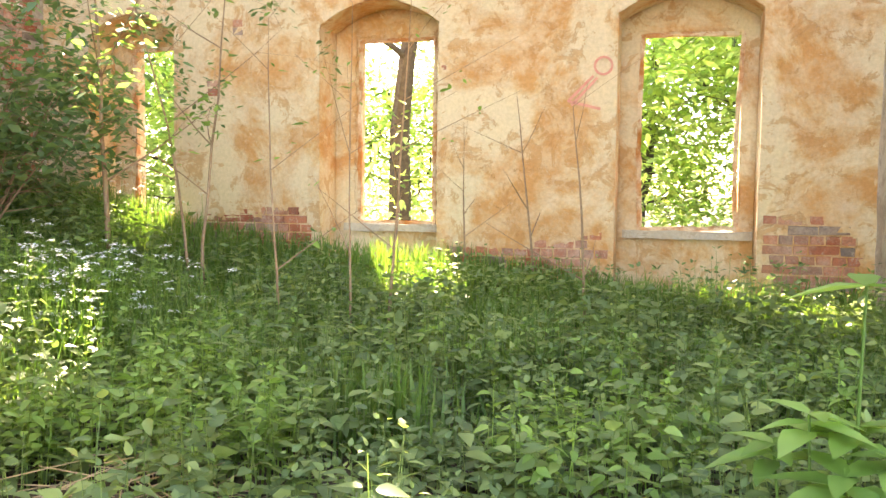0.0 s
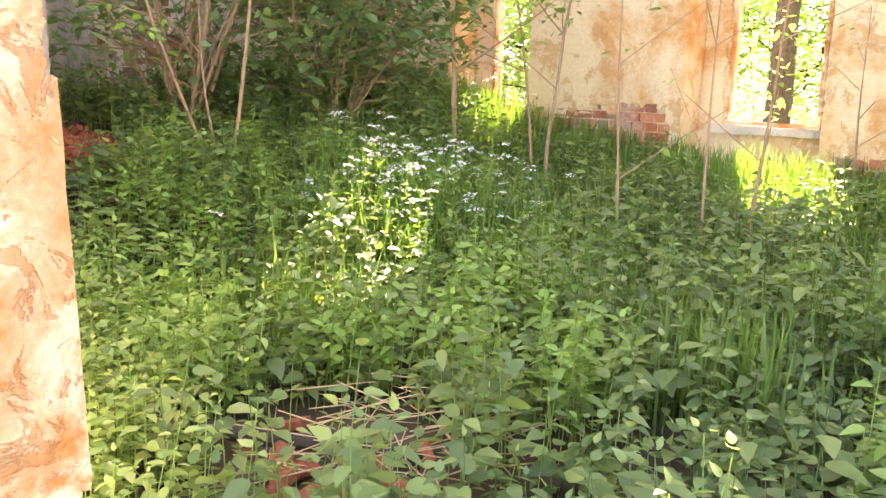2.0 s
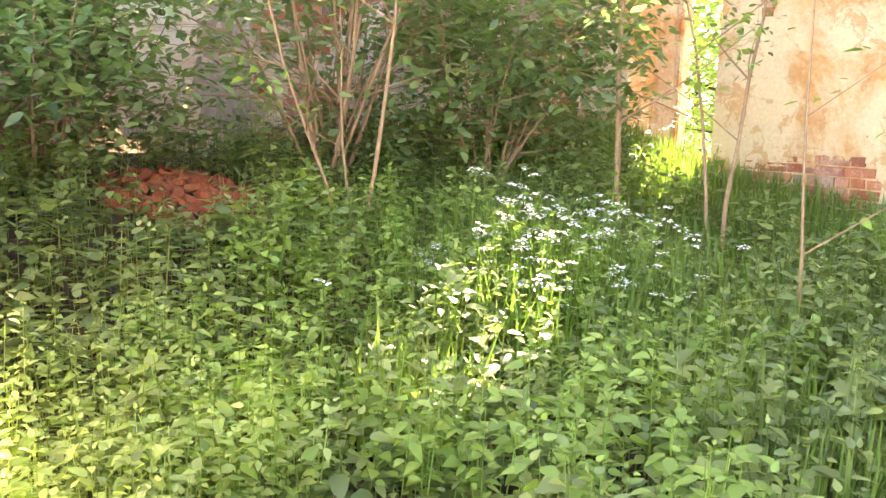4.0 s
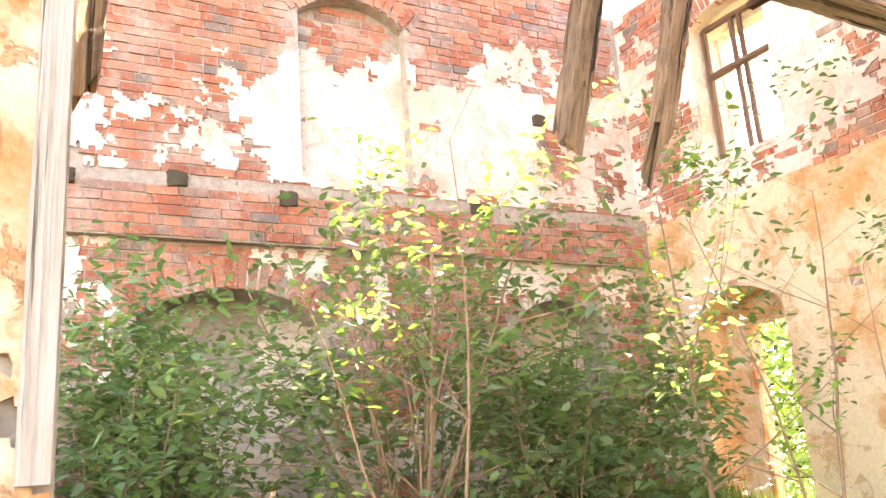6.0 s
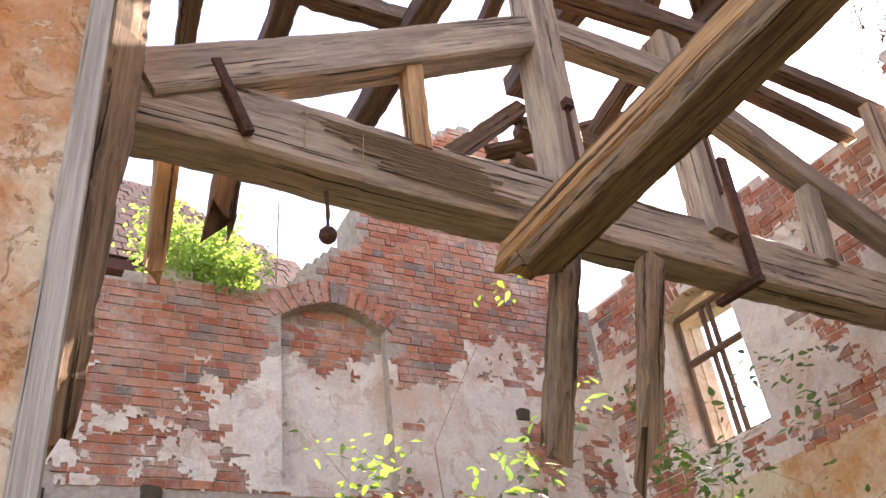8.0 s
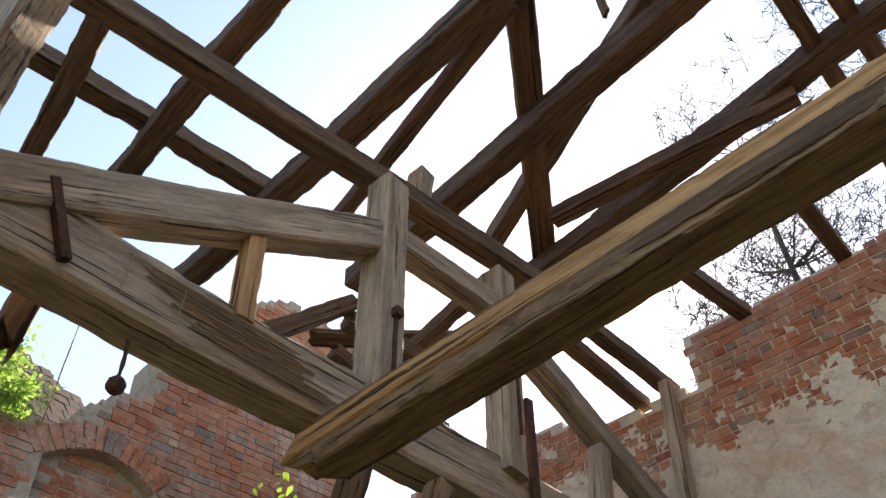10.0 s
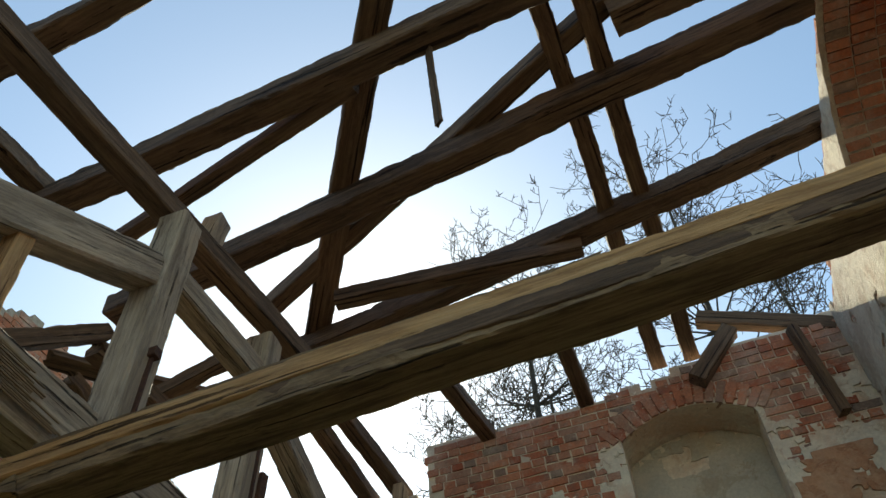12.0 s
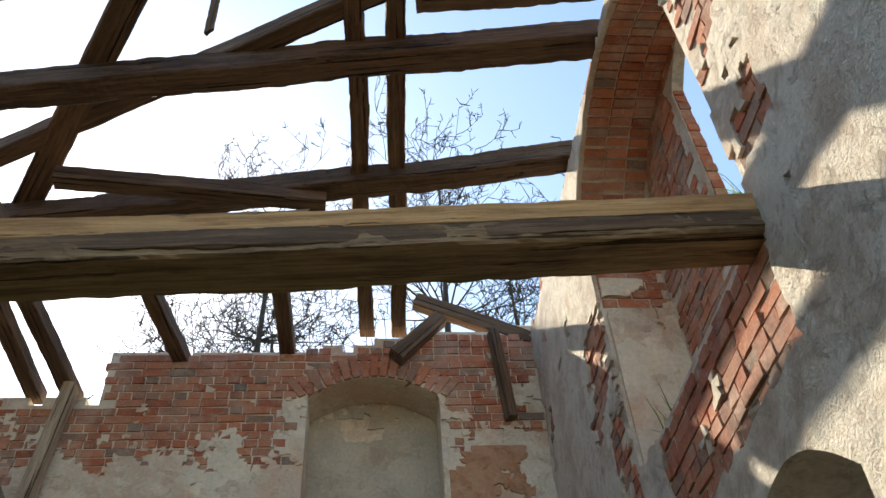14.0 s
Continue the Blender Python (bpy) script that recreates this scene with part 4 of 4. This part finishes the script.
def shrub(name, base, stems, height, lean, label, category, mat, seed, r=0.018, leaf=0.07, per=5, spread=0.07, branches=2, keep=1.0, bend=0.2, bark=None, gravity=0.0, foot=None):
    rng = random.Random(seed)
    x, y = base
    e = empty(name, pose(x, y, ground_z(x, y) - 0.05 if foot is None else foot), label, category)
    tips = []
    twigs = bmesh.new()
    for _ in range(stems):
        bm = bmesh.new()
        a = rng.uniform(0, 2 * math.pi)
        l = rng.uniform(0.2, 1.0) * lean
        off = Vector((math.cos(a), math.sin(a), 0)) * rng.uniform(0, 0.14 if stems > 1 else 0)
        stem(bm, twigs, off, Vector((math.cos(a) * l, math.sin(a) * l, 1)), height * rng.uniform(0.7, 1.1), r * rng.uniform(0.7, 1.2), rng, bend, 7, tips, branches, 0, gravity)
        part("stem" if stems > 1 else "trunk", bm, bark or M_TWIG, e)
    tagged(part("twig", twigs, bark or M_TWIG, e), kind="stuff")
    foliage("crown", tips, per, leaf, mat, e, spread, rng, keep)
    return e


shrub("shrub", (-6.35, 4.85), 16, 2.7, 0.45, "leafy shrub with many tan stems against the brick wall", "shrub", M_LEAF, 3, 0.02, 0.115, 2, 0.09, keep=0.8)
shrub("shrub", (-6.75, 2.9), 18, 1.75, 0.6, "dark green bushy shrub in the shade of the wall", "shrub", M_LEAF, 5, 0.014, 0.10, 5, 0.12)
shrub("shrub", (-6.0, 6.2), 16, 1.9, 0.7, "dark green bushy shrub in the shade of the wall", "shrub", M_LEAF, 8, 0.012, 0.115, 3, 0.11, keep=0.9)
shrub("shrub", (-6.9, 6.9), 12, 2.0, 0.6, "dark green bushy shrub in the shade of the wall", "shrub", M_LEAF, 9, 0.012, 0.11, 3, 0.11)
shrub("sapling", (-4.95, 6.7), 1, 4.3, 0.06, "slender leafy sapling with a tan trunk standing by the window", "tree", M_LEAF_FRESH, 12, 0.040, 0.085, 5, 0.09, 3, keep=0.5, bend=0.12)
shrub("sapling", (-5.35, 4.55), 3, 3.3, 0.35, "tall leafy sapling with sunlit top in front of the brick wall", "tree", M_LEAF_FRESH, 19, 0.016, 0.075, 5, 0.055, keep=0.5)
shrub("sapling", (-4.45, 7.25), 2, 4.3, 0.3, "slender leafy sapling standing by the window", "tree", M_LEAF, 15, 0.016, 0.085, 5, 0.08, 3, keep=0.5)
for k, (x, y, h) in enumerate(((-2.80, 5.75, 2.6), (-2.45, 6.2, 2.7), (-2.2, 6.35, 2.5), (-0.72, 6.75, 2.3), (-1.45, 8.75, 1.9), (-2.2, 8.85, 1.6))):
    shrub("young_shoot", (x, y), 1, h, 0.12, "thin bare tan shoot standing in the grass", "sapling", M_LEAF_FRESH, 30 + k, 0.015, 0.07, 2, 0.05, 1, 0.5 if k < 3 else 0.1, 0.07)


def tree(name, x, y, h, seed, crown_r, leafy=True, trunk=0.22, label="", n_leaves=2600, low=2, arms=3, fine=2, rmin=0.009, droop=0.0, sway=0.15):
    rng = random.Random(seed)
    e = empty(name, pose(x, y, ground_z(x, y) - 0.1), label, "tree")
    tips = []
    twigs, bm = bmesh.new(), bmesh.new()
    p, d = Vector((0, 0, 0)), Vector((rng.uniform(-0.05, 0.05), rng.uniform(-0.05, 0.05), 1))
    pts, radii = [p.copy()], [trunk]
    for i in range(8):
        p = p + d.normalized() * h / 8
        pts.append(p.copy())
        radii.append(trunk * (1 - 0.105 * (i + 1)))
        d += Vector((rng.uniform(-sway, sway), rng.uniform(-sway, sway), 0))
        if i >= low:
            for _ in range(arms):
                a = rng.uniform(0, 2 * math.pi)
                limb = bmesh.new()
                stem(limb, twigs, p, Vector((math.cos(a), math.sin(a), rng.uniform(0.1, 0.8))), crown_r * rng.uniform(0.6, 1.1), radii[-1] * 0.4, rng, 0.4, 6, tips, 1 if leafy else fine, 0, droop, rmin)
                part("limb", limb, M_BARK, e)
    tube(bm, pts, radii, 8)
    part("trunk", bm, M_BARK, e)
    tagged(part("twig", twigs, M_BARK, e), kind="stuff")
    if leafy:
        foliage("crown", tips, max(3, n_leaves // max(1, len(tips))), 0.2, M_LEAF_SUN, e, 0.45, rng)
    return e


LEAFY = "leafy bright green tree outside the windows"
for k, (x, y, h, r, n) in enumerate(((-12.5, 17, 5, 3, 6000), (-9.8, 16, 5, 2.2, 7000), (-2.2, 24, 6, 3.5, 7000), (1.9, 16, 5, 2.8, 10000), (-0.9, 18.5, 5, 2.6, 9000), (3.4, 19, 5, 3, 7000), (-9, 33, 4, 4, 4000), (-17, 24, 6, 4, 6000), (6, 24, 6, 4, 5000), (-11, 24, 6.5, 4, 6000), (-6.6, 20, 4.2, 2.6, 6500))):
    tree("tree", x, y, h, 50 + k, r, True, 0.14, LEAFY, n, 1)
tree("tree", -4.87, 14.5, 10, 70, 2.6, False, 0.22, "dark bare-limbed tree trunk outside the window", 0, 2, 1, 1)
BARE = "tall tree with bare budding twigs beyond the wall"
for k, (x, y, h, r, arms) in enumerate(((-4.1, 26, 30.0, 4.0, 14), (2.4, 26, 30.0, 4.0, 14), (-6.3, 26, 20.5, 3.8, 9), (-2.6, 26, 22.0, 3.8, 9), (5.3, 26, 25.0, 4.1, 7))):
    tree("bare_tree", x, y, h, 80 + k, r, False, 0.32, BARE, 0, 4, arms, 3, 0.0185, -0.18, 0.03)
# undergrowth outside
n = 22000
uX, uY = scatter(n, -18, 10, 12.5, 24)
hmax = np.array([1.2 + 2.2 * max(0.0, 0.4 + noise.noise((x * 0.4, y * 0.4, 3.0))) for x, y in zip(uX, uY)])
uP = np.stack([uX, uY, 0.3 + hmax * rngp.uniform(0.02, 1, len(uX))], 1)
uD = rngp.normal(0, 1, (len(uX), 3)) * [1, 1, 0.5]
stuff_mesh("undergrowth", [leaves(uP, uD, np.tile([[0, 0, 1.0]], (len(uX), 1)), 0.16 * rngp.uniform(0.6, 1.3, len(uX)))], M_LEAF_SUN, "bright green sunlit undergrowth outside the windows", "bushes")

# ---------------------------------------------------------------- window frames
def window_frame(o, y, label, bars=True, w=0.06, jagged=0.01, mat=None):
    e = empty("window_frame", pose(0, y, 0), label, "window frame", "window frames")
    u0, u1, z0, z1 = o[0], o[1], o[2], o[3]
    mat = mat or M_WOOD_BROWN
    for name, p, q in (("stile", (u0 + w / 2, 0, z0), (u0 + w / 2, 0, z1)), ("stile", (u1 - w / 2, 0, z0), (u1 - w / 2, 0, z1)), ("head_rail", (u0 + w, 0, z1 - w / 2), (u1 - w, 0, z1 - w / 2)), ("bottom_rail", (u0 + w, 0, z0 + w / 2), (u1 - w, 0, z0 + w / 2))):
        timber(name, p, q, w, w, mat, "", parent=e, wob=jagged)
    if bars:
        m_ = (u0 + u1) / 2
        for d in (-0.07, 0.05):
            timber("mullion", (m_ + d, 0, z0 + w), (m_ + d, 0, z1 - w), 0.05, 0.05, mat, "", parent=e, wob=0.006)
        timber("transom", (u0 + w, -0.03, z0 + (z1 - z0) * 0.62), (u1 - w, -0.03, z0 + (z1 - z0) * 0.62), 0.09, 0.06, mat, "", parent=e, wob=0.006)
    return e


window_frame(N_UP_OUT[0], YN + 0.22, "weathered wooden window frame with a cross of mullion and transom", True, 0.06, 0.008, M_WOOD_BROWN)
for o in N_LOW_OUT:
    window_frame(o, YN + N_DEEP - 0.02, "ragged reddish-brown remains of a window surround", False, 0.04, 0.03, M_PLASTER_S)

# iron hook under the tie
bm = bmesh.new()
tube(bm, [Vector((0, 0, 0.26)), Vector((0.01, 0, 0.1)), Vector((0, 0, 0.0))], [0.014, 0.013, 0.014])
bmesh.ops.create_uvsphere(bm, u_segments=10, v_segments=6, radius=0.05, matrix=pose(0, 0, -0.02))
b = part("iron_bolt", bm, M_IRON, truss, "rusty hanging bolt with a round nut")
b.matrix_basis = pose(-3.56, 3.16, 4.63)

# ---------------------------------------------------------------- neighbour's roof and the bush on the wall head
house = empty("neighbour_house", pose(-10.2, 0, 0), "house roof of dark red clay tiles behind the wall", "house")
mesh_ob("wall", box_pts(-6.5, -0.3, -6.0, 6.2, -0.5, 8.9), BOX_F, M_PLASTER_GREY, house)
tiles = Soup()
rng = random.Random(4)
for r in range(15):
    t = r / 14
    x, z = 0.0 - 3.0 * t, 8.7 + 3.6 * t
    end = 6.9 - 2.4 * t
    y = -6.0 + (0.1 if r % 2 else 0)
    while y < end:
        mm = pose(x, y, z, rng.uniform(-2, 2), 50.2 + rng.uniform(-2, 2), 0)
        tiles.add([tuple(mm @ Vector(q)) for q in box_pts(-0.32, 0.02, 0.0, 0.185, 0.0, 0.022)])
        y += 0.2
tagged(mesh_ob("roof_tiles", tiles.v, tiles.f, M_TILE, house), "overlapping weathered clay tiles", kind="stuff")
mesh_ob("roof", [(0.0, -6, 8.66), (0.0, 6.9, 8.66), (-3.0, 4.5, 12.26), (-3.0, -6, 12.26), (-6, 6.9, 8.66), (-6, -6, 8.66), (0.0, -6, 8.5), (0.0, 6.9, 8.5), (-6, 6.9, 8.5), (-6, -6, 8.5)], [(0, 1, 2, 3), (1, 4, 2), (3, 2, 4, 5), (0, 3, 5), (6, 9, 8, 7), (0, 6, 7, 1), (1, 7, 8, 4), (4, 8, 9, 5), (5, 9, 6, 0)], M_TILE, house)
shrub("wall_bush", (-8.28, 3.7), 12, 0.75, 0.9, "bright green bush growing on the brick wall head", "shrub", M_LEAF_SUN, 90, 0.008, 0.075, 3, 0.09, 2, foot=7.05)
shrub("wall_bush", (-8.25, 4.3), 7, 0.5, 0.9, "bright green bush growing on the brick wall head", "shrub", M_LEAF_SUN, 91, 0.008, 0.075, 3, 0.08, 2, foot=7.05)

# ---------------------------------------------------------------- floor clutter
def rubble_brick_mesh(seed):
    r_ = random.Random(seed)
    bm = bmesh.new()
    bmesh.ops.create_cube(bm, size=1)
    bmesh.ops.bevel(bm, geom=list(bm.edges), offset=0.08, segments=1, affect="EDGES")
    for q in bm.verts:
        q.co = Vector((q.co.x * 0.115, q.co.y * 0.075, q.co.z * 0.04)) + Vector((r_.uniform(-1, 1), r_.uniform(-1, 1), r_.uniform(-1, 1))) * 0.009
    me = bpy.data.meshes.new("brick")
    bm.to_mesh(me)
    bm.free()
    me.materials.append(M_RUBBLE)
    return me


RUB = [rubble_brick_mesh(k) for k in range(4)]


def rubble_heap(x, y, r, n, high, label, seed):
    rr = random.Random(seed)
    e = empty("rubble_heap", pose(x, y, 0), label, "rubble")
    for _ in range(n):
        a, d = rr.uniform(0, 2 * math.pi), r * math.sqrt(rr.random())
        ob = new("brick", rr.choice(RUB))
        ob.parent = e
        px, py = math.cos(a) * d * 1.4, math.sin(a) * d
        z = ground_z(x + px, y + py) + high * (1 - d / r) * rr.random() + 0.03
        ob.matrix_basis = pose(px, py, z, rr.uniform(-35, 35), rr.uniform(-35, 35), rr.uniform(0, 180))
    return e


rubble_heap(-6.3, 3.7, 0.52, 170, 0.10, "heap of broken red bricks among the shrubs", 1)
rubble_heap(-2.32, 2.72, 0.36, 18, 0.04, "scattered broken orange-red bricks on bare earth", 2)
bm = bmesh.new()
tube(bm, [Vector(p) for p in ((-0.62, -0.25, 0.06), (-0.42, -0.12, 0.03), (-0.2, -0.06, 0.035), (0.0, 0.05, 0.04), (0.22, 0.16, 0.035), (0.36, 0.24, 0.02))], [0.032] * 6, 10)
pipe = part("old_pipe", bm, M_RUBBER, None)
pipe.matrix_basis = pose(-2.40, 2.72, ground_z(-2.40, 2.72) + 0.04)
tagged(pipe, "short length of black rubber pipe lying on bare earth", "pipe")


def straws(x, y, r, n, label, seed, ln=0.35):
    rr = random.Random(seed)
    so = bmesh.new()
    for _ in range(n):
        a, d = rr.uniform(0, 2 * math.pi), r * math.sqrt(rr.random())
        px, py = x + math.cos(a) * d, y + math.sin(a) * d
        t, l = rr.uniform(0, math.pi), ln * rr.uniform(0.4, 1.2)
        c = Vector((px, py, ground_z(px, py) + rr.uniform(0.02, 0.16)))
        v = Vector((math.cos(t), math.sin(t), rr.uniform(-0.25, 0.35))) * l / 2
        tube(so, [c - v, c, c + v], [0.0025, 0.0032, 0.0015], 4)
    tagged(part("dry_straw", so, M_STRAW, None), label, "straw", kind="stuff")


straws(-0.55, 6.1, 0.5, 160, "heap of dry straw and twigs in the grass", 3, 0.5)
straws(-2.2, 3.0, 0.5, 90, "dry stalks on the bare earth", 4)
straws(-5.2, 4.2, 0.9, 70, "dry stalks and fallen twigs under the shrubs", 5, 0.8)
straws(-1.75, 1.95, 0.5, 90, "dry straw by the wall end", 6)

# white umbels in the sun patch
def umbels(n, cx, cy, sx, sy, label):
    X, Y = rngp.normal(cx, sx, n), rngp.normal(cy, sy, n)
    Z = gz(X, Y)
    H = rngp.uniform(0.3, 0.78, n)
    st = bmesh.new()
    P, D = [], []
    for x, y, z, h in zip(X, Y, Z, H):
        top = Vector((x + random.uniform(-0.06, 0.06), y + random.uniform(-0.06, 0.06), z + h))
        tube(st, [Vector((x, y, z - 0.03)), Vector((x, y, z + h * 0.5)), top], [0.004, 0.0035, 0.002], 4)
        rad, tx, ty = random.uniform(0.018, 0.045), random.uniform(-0.4, 0.4), random.uniform(-0.4, 0.4)
        for _ in range(16):
            a, d = random.uniform(0, 6.28), rad * math.sqrt(random.random())
            px, py = math.cos(a) * d, math.sin(a) * d
            P.append(top + Vector((px, py, px * tx + py * ty - 7 * d * d + random.uniform(-0.006, 0.006))))
            D.append((math.cos(a), math.sin(a), random.uniform(-0.4, 0.6)))
    P, D = np.array(P), np.array(D)
    stuff_mesh("white_flowers", [leaves(P, D, np.tile([[0, 0, 1.0]], (len(P), 1)), rngp.uniform(0.014, 0.026, len(P)), 0.9)], M_FLOWER, label, "flowers")
    tagged(part("flower_stalks", st, M_GRASS, None), "thin green flower stalks", "flowers", kind="stuff")


# Flowers grow here, but the extra white heads also paint in sun glare.
umbels(150, -4.1, 5.15, 0.32, 0.42, "white umbel flowers standing in the sun patch")
umbels(24, -5.9, 8.3, 0.35, 0.3, "white umbel flowers below the window")

# Lighter leaves added here to put more sun brightness into the patch.
hX, hY = rngp.normal(-4.15, 0.36, 170), rngp.normal(5.15, 0.42, 170)
nettle_field(hX, hY, rngp.uniform(0.3, 0.75, 170), 0.06 * np.ones(170), "weeds", M_LEAF_FRESH, "pale green slender weeds in the sun patch", 8)

# broad-leaved seedling beside the way in
SX, SY = 0.40, 2.7
sz0 = ground_z(SX, SY) - 0.02
e = empty("broadleaf_seedling", pose(SX, SY, sz0), "young broad-leaved seedling with big light green leaves", "plant")
P, D, S_ = [], [], []
for k, (x, y, top) in enumerate(((-0.08, 0.0, 1.0), (0.05, 0.06, 0.96), (0.0, -0.1, 0.86), (0.06, 0.04, 1.36), (-0.16, 0.1, 0.88), (0.15, -0.04, 0.9))):
    bm = bmesh.new()
    rr = random.Random(200 + k)
    h = top - sz0
    tube(bm, [Vector((x * 0.5, y * 0.5, 0)), Vector((x * 0.8, y * 0.8, h * 0.5)), Vector((x, y, h))], [0.007, 0.006, 0.004], 6)
    part("stem", bm, M_GRASS, e)
    for q in range(3 if k == 3 else 9):
        a = q * 2.4 + k
        P.append((x, y, h - 0.025 * (q // 3) * (q > 2)))
        D.append((math.cos(a), math.sin(a), rr.uniform(0.0, 0.5)))
        S_.append(rr.uniform(0.14, 0.24))
P, D = np.array(P), np.array(D)
stuff_mesh("leaf", [leaves(P, D, np.tile([[0, 0, 1.0]], (len(P), 1)), np.array(S_), 0.45, 0.05, 0.3)], M_LEAF_FRESH, "", "", e)

pX, pY = rngp.normal(-4.1, 0.45, 1500), rngp.normal(5.15, 0.5, 1500)
stuff_mesh("tall_grass", [blades(pX, pY, gz(pX, pY) - 0.02, rngp.uniform(0.35, 0.75, len(pX)), 0.3, 0.009)], M_GRASS, "tall grass standing in the sun patch", "grass")
for cx, cy in ((-2.4, 4.6), (-1.6, 4.3), (-2.9, 5.6), (-0.9, 5.4), (-3.4, 3.6)):
    pX, pY = rngp.normal(cx, 0.22, 260), rngp.normal(cy, 0.2, 260)
    stuff_mesh("grass_tuft", [blades(pX, pY, gz(pX, pY) - 0.02, rngp.uniform(0.3, 0.6, 260), 0.25, 0.008)], M_GRASS, "tuft of tall thin grass among the nettles", "grass")
# grass rooted in the window opening of the east wall
for cx, cy, cz, k in ((2.3, 5.75, 5.05, 70), (2.44, 5.2, 6.1, 60), (2.0, 6.3, 5.05, 40), (2.05, 5.0, 5.05, 40)):
    pX, pY = rngp.normal(cx, 0.08, k), rngp.normal(cy, 0.1, k)
    stuff_mesh("grass_tuft", [blades(pX, pY, np.full(k, cz - 0.01), rngp.uniform(0.12, 0.38, k), 0.8, 0.005)], M_GRASS, "dry grass tuft growing on the masonry ledge", "grass")
